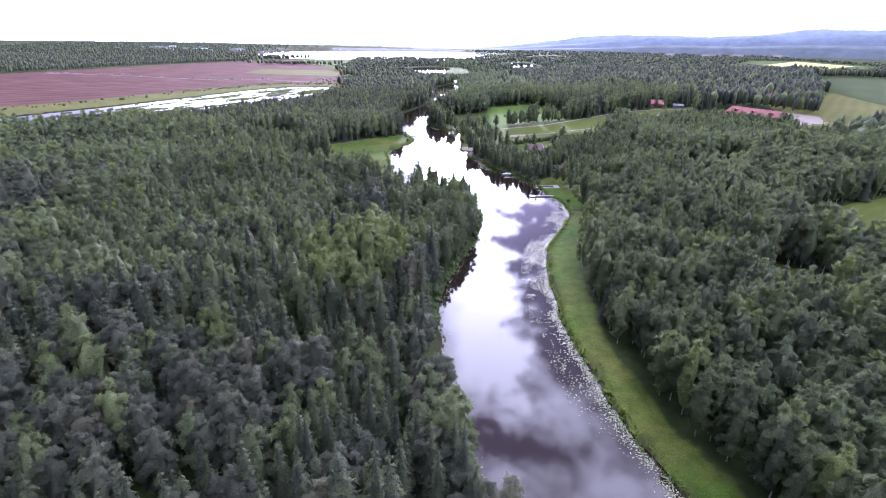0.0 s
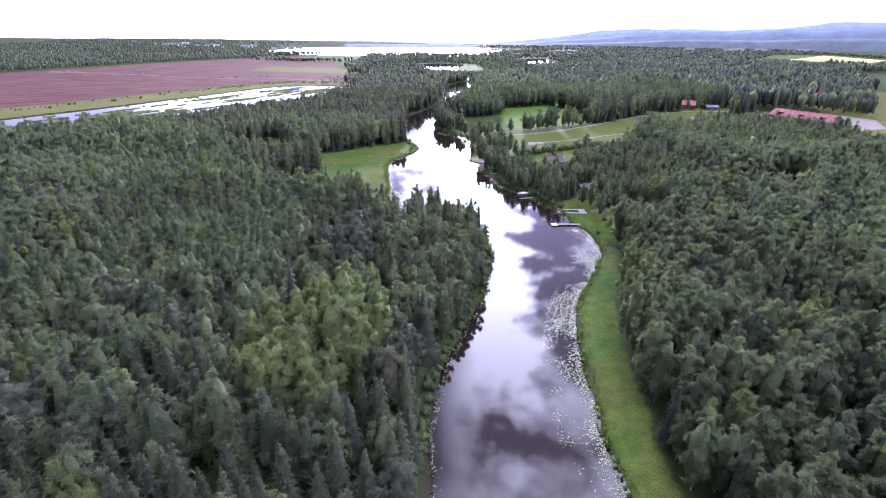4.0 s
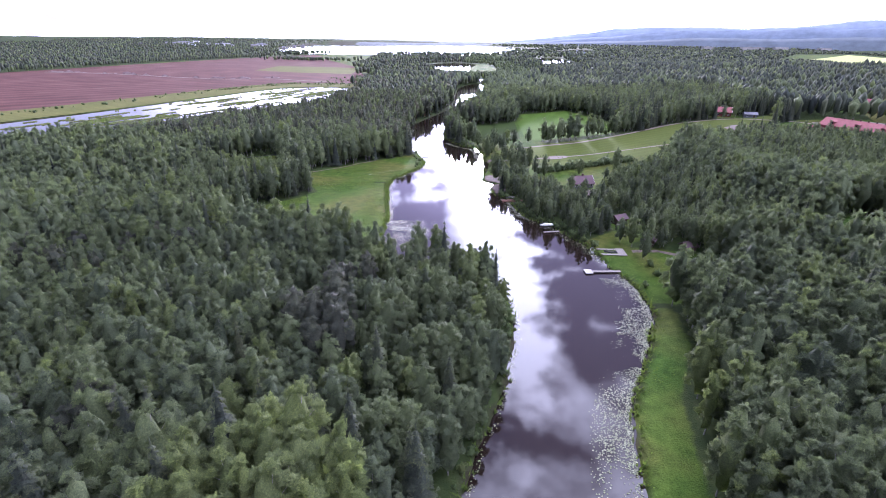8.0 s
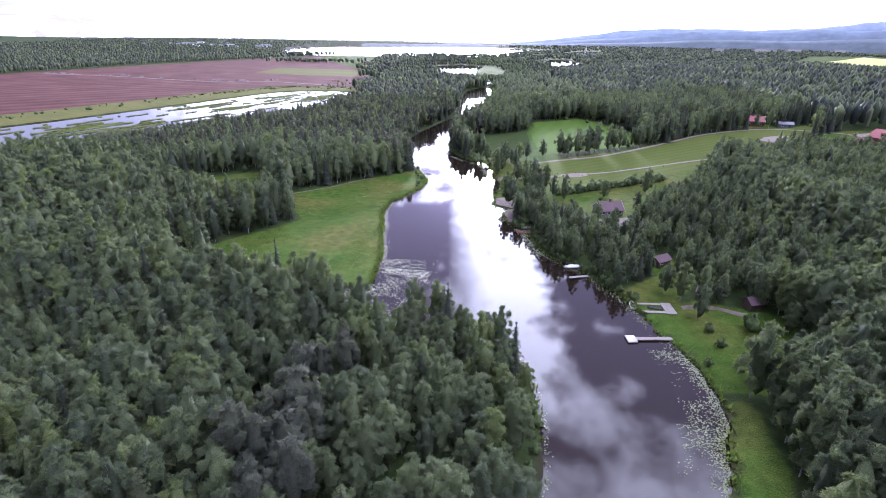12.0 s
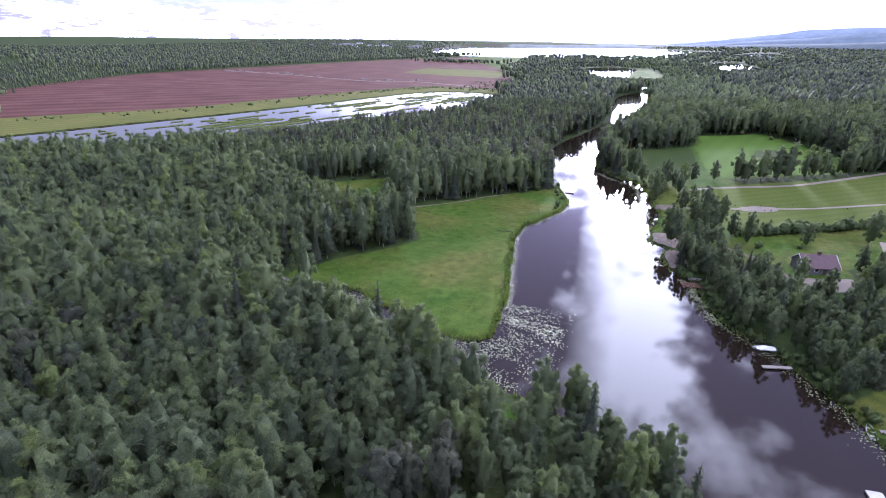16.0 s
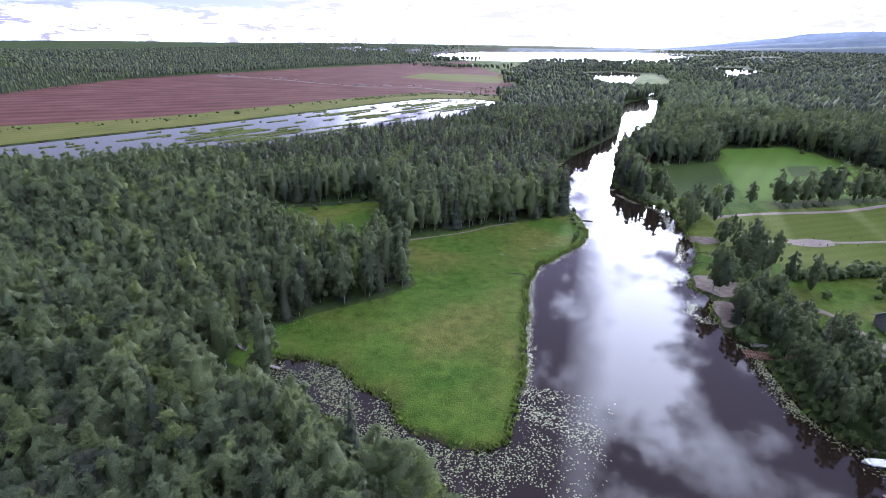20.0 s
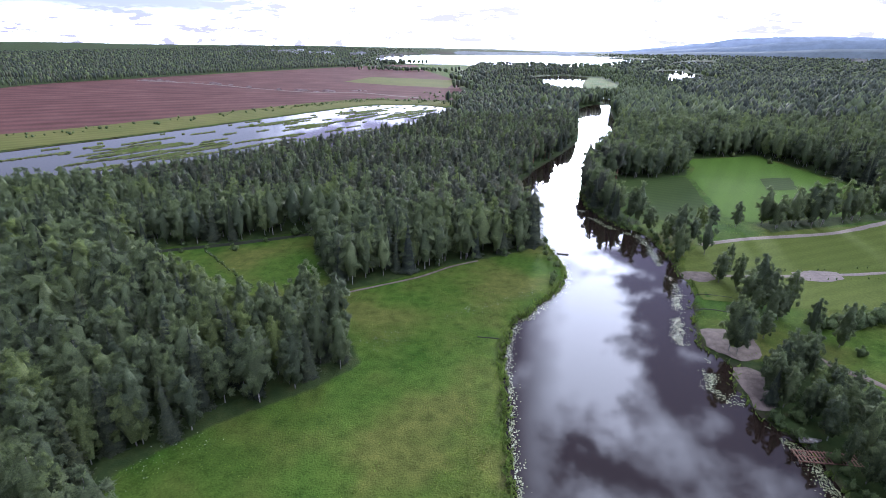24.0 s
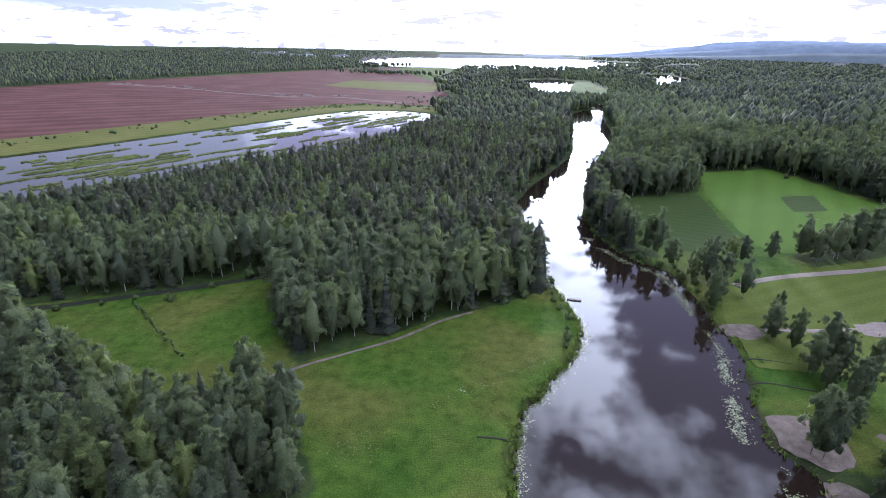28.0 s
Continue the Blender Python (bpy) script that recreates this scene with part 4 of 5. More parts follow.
# ---- fields, paths and far land ----
PEAT_EDGE = [(-560, 330), (-480, 440), (-403, 534), (-333, 700), (-293, 787), (-257, 832), (-170, 842), (-125, 868)]
patch("peat_field", PEAT_EDGE, [(-660, 420), (-780, 800), (-750, 1040), (-640, 1500), (-500, 1850), (-380, 1560), (-240, 1250), (-190, 1060)], M_PEAT,
      "wide bare reddish-brown peat field with tracks", "peat field", 0.15, 90, 60)
patch("pond_bank", [(-440, 300), (-398, 392), (-354, 486), (-328, 544), (-295, 633), (-262, 722), (-232, 780), (-186, 796), (-150, 784)],
      PEAT_EDGE[:6] + [(-190, 838), (-140, 826)], M_BANK, "grassy yellow-green bank between pond and peat", "bank", 0.12, 90, 16)
patch("scrub_meadow", [(-400, 1090), (-300, 1050), (-200, 1030)], [(-400, 1230), (-300, 1220), (-215, 1200)], M_BANK, "rough green meadow beside the peat field", "meadow", 0.2, 24, 14)
patch("lawn", [(19, 353), (31, 353), (60, 354), (91, 367), (130, 389), (182, 427), (216, 460), (254, 490)], [(18, 375), (24, 392), (36, 403), (60, 415), (117, 441), (168, 481), (205, 492), (249, 503)],
      M_LAWN, "mown pale green lawn sloping to the river", "lawn", 0.08, 60, 24)
patch("pasture", [(8, 426), (22, 424), (42, 434)], [(-4, 478), (20, 494), (45, 503)], M_PASTURE, "rough green pasture strip by the river", "pasture", 0.08, 24, 24)
patch("crop_field", [(46, 436), (54, 427), (80, 438), (110, 450), (119, 488)], [(47, 504), (54, 526), (55, 547), (76, 556), (98, 561)], M_CROP, "bright green field of young crop", "field", 0.08, 36, 28)
patch("crop_plot", [(77, 477), (91, 481)], [(80, 501), (96, 506)], M_PASTURE, "small darker plot in the green field", "plot", 0.17, 12, 10)
patch("hay_field", [(134, 130), (178, 120), (258, 144)], [(128, 168), (152, 187), (200, 205), (258, 204)], M_LAWN, "mown hay field among the woods", "field", 0.1, 24, 12)
patch("farm_meadow", [(262, 382), (300, 348), (380, 384), (430, 472)], [(330, 515), (400, 558), (470, 618), (515, 600)], M_BANK, "yellow-green meadow beside the farm", "meadow", 0.12, 24, 20)
patch("east_pasture", [(440, 500), (600, 510), (880, 800)], [(480, 645), (640, 890), (800, 920)], M_PASTURE, "pale green pasture beyond the farm", "pasture", 0.25, 30, 24)
patch("pale_field", [(1130, 1580), (1640, 2080)], [(1110, 1900), (1740, 2580)], M_STUBBLE, "far pale yellow field of ripening grain", "field", 0.6, 20, 16)
patch("river_landing", [(16.4, 366.5), (21, 365), (26, 369)], [(16, 371), (20, 373), (25, 373)], M_SAND, "pale gravel landing at the water", "landing", 0.10, 16, 8)
patch("sand_beach", [(13.6, 327), (20, 322), (25, 326)], [(14.2, 335), (20, 337), (26, 336)], M_SAND, "bare grey sand at the river's edge", "beach", 0.08, 16, 10)
patch("sand_shore", [(17.4, 306), (20, 305), (23, 309)], [(16.2, 320), (20, 320), (23, 318)], M_SAND, "strip of sand and mud on the shore", "beach", 0.07, 12, 8)
patch("gravel_yard", [(196, 448), (210, 446), (220, 452)], [(192, 458), (205, 468), (222, 464)], M_GRAVEL, "round pale gravel turning place on the lawn", "yard", 0.15, 14, 8)
patch("path_circle", [(50, 372), (57, 371), (64, 375)], [(50, 377), (57, 380), (64, 379)], M_GRAVEL, "pale gravel oval on the lawn path", "path", 0.15, 12, 8)
patch("farm_yard", [(240, 425), (262, 388), (300, 392)], [(262, 470), (300, 470), (322, 430)], M_GRAVEL, "wide gravel yard round the red barn", "yard", 0.15, 20, 14)
patch("cottage_yard", [(44, 300), (58, 298), (70, 304)], [(46, 306), (56, 307), (68, 309)], M_GRAVEL, "worn gravel yard by the cottage", "yard", 0.1, 12, 8)
ribbon("lawn_path", [(26, 371), (40, 373), (57, 376), (79, 382), (122, 400), (150, 412), (179, 434), (196, 450)], 1.7, M_GRAVEL, "narrow pale gravel path across the lawn", "path", 0.16)
ribbon("gravel_road", [(28, 398), (44, 406), (77, 417), (103, 433), (135, 457), (168, 481), (215, 494), (250, 476), (262, 455)], 2.6, M_GRAVEL, "light gravel road along the lawn", "road", 0.17)
ribbon("farm_road", [(290, 420), (300, 412), (318, 372), (345, 330), (400, 280)], 3.0, M_GRAVEL, "pale gravel road over the farm meadow", "road", 0.2)
ribbon("yard_path", [(60, 238), (65, 238), (69, 237), (74, 233)], 2.0, M_SAND, "worn sandy path between the sheds", "path", 0.12)
ribbon("cottage_path", [(33, 334), (38, 326), (46, 318), (50, 306)], 2.0, M_SAND, "sandy footpath to the cottage", "path", 0.12)
ribbon("cottage_drive", [(70, 304), (78, 312), (84, 330), (88, 345)], 1.8, M_GRAVEL, "pale gravel drive behind the cottage", "drive", 0.12)
ribbon("meadow_path", [(-92, 321), (-88, 325), (-79, 334), (-64, 347), (-56, 357), (-48, 364)], 0.9, M_SAND, "trodden pale path along the wood's edge", "path", 0.12)
ribbon("ditch", [(-262, 311), (-200, 332), (-164, 340), (-135, 357), (-112, 373), (-98, 382)], 3.0, plain("ditch_water", (0.008, 0.009, 0.005), (0.02, 0.024, 0.010), 0.8, 0.8, 0.4),
       "dark overgrown ditch at the wood's edge", "ditch", 0.1)
ribbon("peat_track", [(-720, 970), (-593, 957), (-448, 906), (-370, 884), (-295, 900), (-200, 860)], 7.0, M_SAND, "pale track across the peat field", "track", 0.35)


M_DITCH = bpy.data.materials["ditch_water"]
ribbon("meadow_ditch", [(-32.5, 318), (-36, 318.4), (-41, 318)], 0.5, M_DITCH, "narrow dark ditch draining the meadow", "ditch", 0.1)
ribbon("shore_ditch", [(15.6, 356), (20, 356.5), (27, 356)], 0.6, M_DITCH, "thin dark trench across the shore lawn", "ditch", 0.1)
ribbon("shore_ditch", [(14.8, 346.5), (20, 347), (28, 346)], 0.6, M_DITCH, "thin dark trench across the shore lawn", "ditch", 0.1)


# far ridges behind everything; distance haze is put into their blue colour and glow
def ridge(name, dist, height, tone, seed, floor, glow):
    m, nt, bsdf = material(name + "_woods")
    n = noise_node(nt, 0.012, 5, 0.7)
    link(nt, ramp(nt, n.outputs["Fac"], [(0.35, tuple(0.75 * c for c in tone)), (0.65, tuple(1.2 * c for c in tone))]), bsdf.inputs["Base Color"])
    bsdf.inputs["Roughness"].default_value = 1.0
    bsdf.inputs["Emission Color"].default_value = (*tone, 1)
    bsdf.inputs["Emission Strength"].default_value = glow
    a = np.linspace(radians(-62), radians(62), 260)
    h = height(np.degrees(a)) * (0.75 + 0.5 * rough_noise(a * 900 + seed, a * 0 + seed, 90.0, 4)) + 5 * rough_noise(a * 4000, a * 0 + seed, 8.0, 2)
    x, y = np.sin(a) * dist, np.cos(a) * dist
    k = 1 + 160 / dist
    V = np.vstack([np.stack([x / k, y / k, a * 0 + floor], 1), np.stack([x / (1 + 60 / dist), y / (1 + 60 / dist), h * 0.7], 1), np.stack([x, y, h], 1), np.stack([x * 1.03, y * 1.03, a * 0 + floor], 1)])
    nn = len(a)
    i = np.arange(nn - 1)
    F = np.vstack([np.stack([i + r * nn, i + 1 + r * nn, i + 1 + (r + 1) * nn, i + (r + 1) * nn], 1) for r in range(3)])
    tagged(mesh_object(name, V, F, [m], smooth_faces=True), "distant wooded ridge, haze painted into its blue colour", "hills", kind="structure")


gap = lambda d, c, w: 1 - 0.8 * np.exp(-((d - c) / w) ** 2)
east = lambda d: 0.16 + 0.84 * step(-12, 18, d)
# each farther layer is painted paler, bluer and more glowing, to stand for haze
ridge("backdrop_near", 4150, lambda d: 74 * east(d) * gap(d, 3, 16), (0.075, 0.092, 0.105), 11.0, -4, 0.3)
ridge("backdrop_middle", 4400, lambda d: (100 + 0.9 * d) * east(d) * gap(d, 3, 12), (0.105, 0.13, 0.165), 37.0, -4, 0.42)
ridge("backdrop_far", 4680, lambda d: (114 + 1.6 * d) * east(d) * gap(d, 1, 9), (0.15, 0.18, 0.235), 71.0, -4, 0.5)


# ---- small builders ----
def box(bm, x0, x1, y0, y1, z0, z1):
    v = [bm.verts.new(p) for p in ((x0, y0, z0), (x1, y0, z0), (x1, y1, z0), (x0, y1, z0), (x0, y0, z1), (x1, y0, z1), (x1, y1, z1), (x0, y1, z1))]
    for f in ((0, 3, 2, 1), (4, 5, 6, 7), (0, 1, 5, 4), (1, 2, 6, 5), (2, 3, 7, 6), (3, 0, 4, 7)):
        bm.faces.new([v[i] for i in f])
    return bm


def part(name, bm, mat, parent, label="", bevel=0.0):
    if bevel:
        bmesh.ops.bevel(bm, geom=bm.edges[:], offset=bevel, segments=1, affect="EDGES")
    me = bpy.data.meshes.new(name)
    bm.normal_update()
    bm.to_mesh(me)
    bm.free()
    me.materials.append(mat)
    ob = new(name, me)
    ob.parent = parent
    return tagged(ob, label)


def block(name, x0, x1, y0, y1, z0, z1, mat, parent, label="", bevel=0.0):
    return part(name, box(bmesh.new(), x0, x1, y0, y1, z0, z1), mat, parent, label, bevel)


def height_at(x, y):
    return float(land(np.array([x]), np.array([y]))[0])


def thing(name, x, y, z, turn, label, category, group=""):
    root = new(name)
    root.matrix_basis = pose(x, y, z, 0, 0, turn)
    return tagged(root, label, category, group)


M_RED_ROOF = plain("red_sheet_roof", (0.21, 0.070, 0.068), (0.30, 0.105, 0.100), 0.7, 0.65, 0.1, 0.02)
M_BROWN_ROOF = plain("plum_tile_roof", (0.085, 0.055, 0.062), (0.13, 0.085, 0.09), 1.5, 0.8, 0.3, 0.05)
M_RED_WALL = plain("red_painted_boards", (0.13, 0.048, 0.042), (0.19, 0.070, 0.060), 1.5, 0.8)
M_GREY_WALL = plain("blue_grey_boards", (0.12, 0.115, 0.125), (0.19, 0.18, 0.19), 1.5, 0.8)
M_BROWN_WALL = plain("brown_boards", (0.06, 0.045, 0.035), (0.11, 0.08, 0.06), 2.0, 0.85)
M_GREY_ROOF = plain("grey_felt_roof", (0.12, 0.12, 0.13), (0.26, 0.26, 0.28), 1.2, 0.7)
M_WHITE = plain("white_paint", (0.62, 0.62, 0.62), (0.8, 0.8, 0.8), 2.0, 0.6, 0.05)
M_BRICK = plain("dark_chimney_brick", (0.06, 0.04, 0.04), (0.13, 0.08, 0.07), 4.0, 0.85)
M_WOOD = plain("weathered_planks", (0.173, 0.151, 0.130), (0.302, 0.274, 0.245), 2.5, 0.8)
M_RUST = plain("rusty_timber", (0.10, 0.055, 0.04), (0.22, 0.12, 0.085), 2.0, 0.85)
M_CONCRETE = plain("pale_concrete", (0.30, 0.29, 0.27), (0.45, 0.43, 0.40), 1.5, 0.85)
M_TARP = plain("grey_tarpaulin", (0.10, 0.10, 0.12), (0.18, 0.18, 0.2), 1.5, 0.5)
m_glass, _nt, _b = material("dark_window_glass")
_b.inputs["Base Color"].default_value, _b.inputs["Roughness"].default_value, _b.inputs["Specular IOR Level"].default_value = (0.02, 0.025, 0.03, 1), 0.05, 0.5
M_GLASS = m_glass


def gable_roof(bm, L, W, z0, rise, over=0.5, thick=0.18):
    """Two roof slopes with eaves, ridge along x."""
    l, w = L / 2 + over, W / 2 + over
    drop = rise * over / (W / 2)
    for s in (-1, 1):
        a = [(-l, s * w, z0 - drop), (l, s * w, z0 - drop), (l, 0, z0 + rise), (-l, 0, z0 + rise)]
        lo = [bm.verts.new(p) for p in a]
        hi = [bm.verts.new((p[0], p[1], p[2] + thick)) for p in a]
        quads = [lo, hi] + [[lo[i], lo[(i + 1) % 4], hi[(i + 1) % 4], hi[i]] for i in range(4)]
        for q in quads:
            bm.faces.new(q)
    bmesh.ops.recalc_face_normals(bm, faces=bm.faces)
    return bm


def house(name, x, y, turn, L, W, wall_h, rise, wall, roof, label, category="house", windows=4, rows=1, chimneys=1, dormers=0, trim=True, door=True, group=""):
    root = thing(name, x, y, height_at(x, y), turn, label, category, group)
    bm = bmesh.new()
    h = W / 2
    prof = [(-h, -0.6), (h, -0.6), (h, wall_h), (0, wall_h + rise), (-h, wall_h)]
    A = [bm.verts.new((-L / 2, p[0], p[1])) for p in prof]
    B = [bm.verts.new((L / 2, p[0], p[1])) for p in prof]
    bm.faces.new(A[::-1]); bm.faces.new(B)
    for i in range(5):
        bm.faces.new((A[i], A[(i + 1) % 5], B[(i + 1) % 5], B[i]))
    bmesh.ops.recalc_face_normals(bm, faces=bm.faces)
    body = part("wall", bm, wall, root)
    top = part("roof", gable_roof(bmesh.new(), L, W, wall_h, rise), roof, root)
    for c in range(chimneys):
        cx = L * (-0.32 + 0.64 * (c + 0.5) / chimneys) + 0.4
        ch = block("chimney", cx - 0.4, cx + 0.4, -0.35, 0.35, wall_h + rise * 0.8, wall_h + rise + 1.1, M_BRICK, top, "dark brick chimney")
    for s in (-1, 1):
        for r in range(rows):
            zb = 0.9 + r * 2.8
            for i in range(windows):
                wx = -L / 2 + L * (i + 0.5) / windows
                if door and s < 0 and r == 0 and i == windows // 2:
                    d = block("door", wx - 0.5, wx + 0.5, s * (h + 0.05) - 0.05, s * (h + 0.05) + 0.05, 0.0, 2.05, M_BROWN_WALL, root, "dark wooden door")
                    continue
                f = block("window", wx - 0.62, wx + 0.62, s * (h + 0.04) - 0.05, s * (h + 0.04) + 0.05, zb, zb + 1.25, M_WHITE, root)
                block("pane", wx - 0.5, wx + 0.5, s * (h + 0.07) - 0.05, s * (h + 0.07) + 0.05, zb + 0.12, zb + 1.13, M_GLASS, f)
    if trim:
        for e in (-1, 1):
            for s in (-1, 1):
                bm = bmesh.new()
                x0 = e * (L / 2 + 0.52)
                pts = [(0, wall_h + rise + 0.2), (s * (h + 0.55), wall_h - rise * 0.55 / h + 0.16)]
                v = [bm.verts.new((x0 + dx, p[0], p[1] + dz)) for dx in (-0.05, 0.05) for p in pts for dz in (0, -0.28)]
                for q in ((0, 1, 3, 2), (4, 5, 7, 6), (0, 2, 6, 4), (1, 3, 7, 5), (0, 1, 5, 4), (2, 3, 7, 6)):
                    bm.faces.new([v[i] for i in q])
                bmesh.ops.recalc_face_normals(bm, faces=bm.faces)
                part("bargeboard", bm, M_WHITE, root, "white painted bargeboard")
    for i in range(dormers):
        dx = -L / 2 + L * (i + 0.5) / dormers
        d = block("dormer", dx - 1.3, dx + 1.3, -h * 0.86, -h * 0.2, wall_h + rise * 0.12, wall_h + rise * 0.62, wall, root, "small red dormer")
        dr = gable_roof(bmesh.new(), h * 0.9, 2.8, wall_h + rise * 0.60, 0.7, 0.2, 0.12)
        bmesh.ops.rotate(dr, cent=(0, 0, 0), matrix=Matrix.Rotation(radians(90), 3, "Z"), verts=dr.verts)
        bmesh.ops.translate(dr, vec=(dx, -h * 0.5, 0), verts=dr.verts)
        part("dormer_roof", dr, M_RED_ROOF, d)
        block("pane", dx - 0.5, dx + 0.5, -h * 0.86 - 0.06, -h * 0.86 + 0.02, wall_h + rise * 0.22, wall_h + rise * 0.52, M_GLASS, d)
    return root


def jetty(x, y, turn, L, W, label, z=0.45, head=0.0, group="jetties on the river", mat=None):
    """A plank jetty on posts; its length runs along x."""
    root = thing("jetty", x, y, z, turn, label, "jetty", group)
    mat = mat or M_WOOD
    for s in (-1, 1):
        block("beam", -L / 2, L / 2, s * W * 0.38 - 0.06, s * W * 0.38 + 0.06, -0.18, -0.04, mat, root)
    n = max(5, int(L / 0.42))
    bm = box(bmesh.new(), -L / n * 0.44, L / n * 0.44, -W / 2, W / 2, -0.03, 0.03)
    first = part("plank", bm, mat, root)
    first.location = (-L / 2 + 0.5 * L / n, 0, 0)
    r = random.Random(int(x * 7 + y))
    for i in range(1, n):
        p = new("plank", first.data)
        p.parent = root
        p.location = (-L / 2 + (i + 0.5) * L / n, r.uniform(-0.04, 0.04), r.uniform(-0.01, 0.01))
    for e in (-0.45, 0.0, 0.45):
        for s in (-1, 1):
            block("post", e * L - 0.07, e * L + 0.07, s * W * 0.45 - 0.07, s * W * 0.45 + 0.07, -1.8, 0.12, M_BROWN_WALL, root)
    if head:
        block("float", -L / 2 - head, -L / 2, -head * 0.6, head * 0.6, -0.3, 0.06, M_CONCRETE, root, "pale floating head of the jetty", 0.05)
    return root


def hull(L, W, H, n=12):
    """An open boat's shell with a pointed bow, along x."""
    bm = bmesh.new()
    rings = []
    for i in range(n + 1):
        t = i / n
        w = W / 2 * (1 - max(0, (t - 0.42) / 0.58) ** 2.1) * (0.8 + 0.2 * min(1, t * 4))
        sheer = H + 0.22 * H * (2 * t - 0.8) ** 2
        keel = 0.0 + 0.55 * H * max(0, t - 0.8) / 0.2
        x = -L / 2 + L * t
        w = max(w, 0.03)
        rings.append([bm.verts.new(p) for p in ((x, -w, sheer), (x, -w * 0.86, sheer * 0.5 + keel * 0.4), (x, -w * 0.4, keel + 0.04), (x, 0, keel), (x, w * 0.4, keel + 0.04), (x, w * 0.86, sheer * 0.5 + keel * 0.4), (x, w, sheer))])
    for a, b in zip(rings, rings[1:]):
        for i in range(6):
            bm.faces.new((a[i], b[i], b[i + 1], a[i + 1]))
    bm.faces.new(rings[0])
    g = bmesh.ops.solidify(bm, geom=bm.faces[:], thickness=0.05)
    bmesh.ops.recalc_face_normals(bm, faces=bm.faces)
    return bm


def rowing_boat(x, y, z, turn, L, W, label, outside, inside_mat, motor=False, cover=False):
    root = thing("rowing_boat" if not cover else "motor_boat", x, y, z, turn, label, "boat")
    part("hull", hull(L, W, 0.55), outside, root)
    for t in (-0.3, -0.02, 0.22):
        block("thwart", L * t - 0.13, L * t + 0.13, -W * 0.44, W * 0.44, 0.36, 0.40, inside_mat, root)
    block("floor_board", -L * 0.42, L * 0.22, -W * 0.3, W * 0.3, 0.10, 0.13, inside_mat, root)
    if cover:
        bm = bmesh.new()
        c = [(-L * 0.42, 0.62, 0.80), (L * 0.05, 0.66, 0.98), (L * 0.24, 0.44, 0.72)]
        rows = [[bm.verts.new((a, s * W * 0.44 * k, h)) for s, k, h in ((-1, 1, 0.56), (-1, 0.6, b2), (1, 0.6, b2), (1, 1, 0.56))] for a, b1, b2 in c]
        for a, b in zip(rows, rows[1:]):
            for i in range(3):
                bm.faces.new((a[i], b[i], b[i + 1], a[i + 1]))
        bm.faces.new(rows[0]); bm.faces.new(rows[-1][::-1])
        bmesh.ops.recalc_face_normals(bm, faces=bm.faces)
        part("cover", bm, M_WHITE, root, "white canvas boat cover")
        block("foredeck", L * 0.24, L * 0.36, -W * 0.33, W * 0.33, 0.56, 0.62, M_WHITE, root)
    if motor:
        m = block("outboard_motor", -L / 2 - 0.35, -L / 2 - 0.02, -0.16, 0.16, 0.35, 0.85, M_TARP, root, "dark outboard motor", 0.05)
        block("shaft", -L / 2 - 0.24, -L / 2 - 0.12, -0.05, 0.05, -0.3, 0.35, M_TARP, m)
    return root


# ---- the east shore: cottage, sheds, jetties, boats ----
house("cottage", 58.6, 314, 12, 9.6, 7.2, 2.4, 2.7, M_GREY_WALL, M_BROWN_ROOF, "grey boarded cottage with plum tile roof and white bargeboards", "cottage", 4, 1, 1)
house("garden_shed", 68, 244, 60, 4.0, 3.0, 2.0, 1.0, M_BROWN_WALL, M_BROWN_ROOF, "small brown shed with dark brown roof", "shed", 1, 1, 0, 0, False, group="sheds by the sandy path")
house("garden_shed", 78, 237, 15, 4.2, 3.2, 2.0, 1.1, M_BROWN_WALL, M_BROWN_ROOF, "low brown shed with dark brown roof", "shed", 1, 1, 0, 0, False, group="sheds by the sandy path")
house("garden_shed", 63, 265, 30, 5.0, 3.6, 2.1, 1.2, M_BROWN_WALL, M_BROWN_ROOF, "brown-roofed hut among birches", "shed", 2, 1, 0, 0, False, group="sheds by the sandy path")
house("sauna", 119, 252, 20, 6.0, 4.5, 2.2, 1.5, M_BROWN_WALL, M_TARP, "dark brown sauna hut beside a clearing", "sauna", 2, 1, 1, 0, False)
jetty(47.5, 222.5, 4, 9.0, 1.3, "grey plank jetty with pale floating head", 0.4, 2.4)
jetty(35.8, 256.2, 14, 6.4, 1.0, "narrow weathered plank jetty on posts", 0.45)
jetty(36.5, 266.5, -4, 5.6, 1.0, "short grey plank jetty beside a moored boat", 0.45)
jetty(51.8, 239.6, 0, 6.6, 1.0, "grey plank deck beside the boat slip", 0.75)
jetty(52.6, 235.2, 0, 7.2, 1.2, "wide pale plank deck at the boat slip", 0.75)
jetty(-81.5, 253.6, -4, 5.6, 0.8, "old grey plank jetty in the reedy inlet", 0.35)
jetty(-20.5, 378.6, 0, 4.0, 0.9, "small dark jetty at the meadow's edge", 0.3)
block_root = thing("boat_slip", 56.2, 237.4, height_at(56.2, 237.4) + 0.05, 0, "weathered plank boat slip behind two plank decks", "slip")
block("slab", -1.4, 1.4, -3.0, 3.0, -0.3, 0.12, M_WOOD, block_root, "", 0.04)
rowing_boat(52.6, 237.4, 0.35, 175, 4.2, 1.4, "dark rowing boat between two plank decks", M_TARP, M_BROWN_WALL)
rowing_boat(47.2, 239.6, -0.12, 82, 4.4, 1.6, "white rowing boat moored at the shore", M_WHITE, M_CONCRETE)
rowing_boat(34.9, 263.6, 0.0, -168, 5.4, 2.0, "white motor boat with canvas cover at a jetty", M_WHITE, M_CONCRETE, True, True)
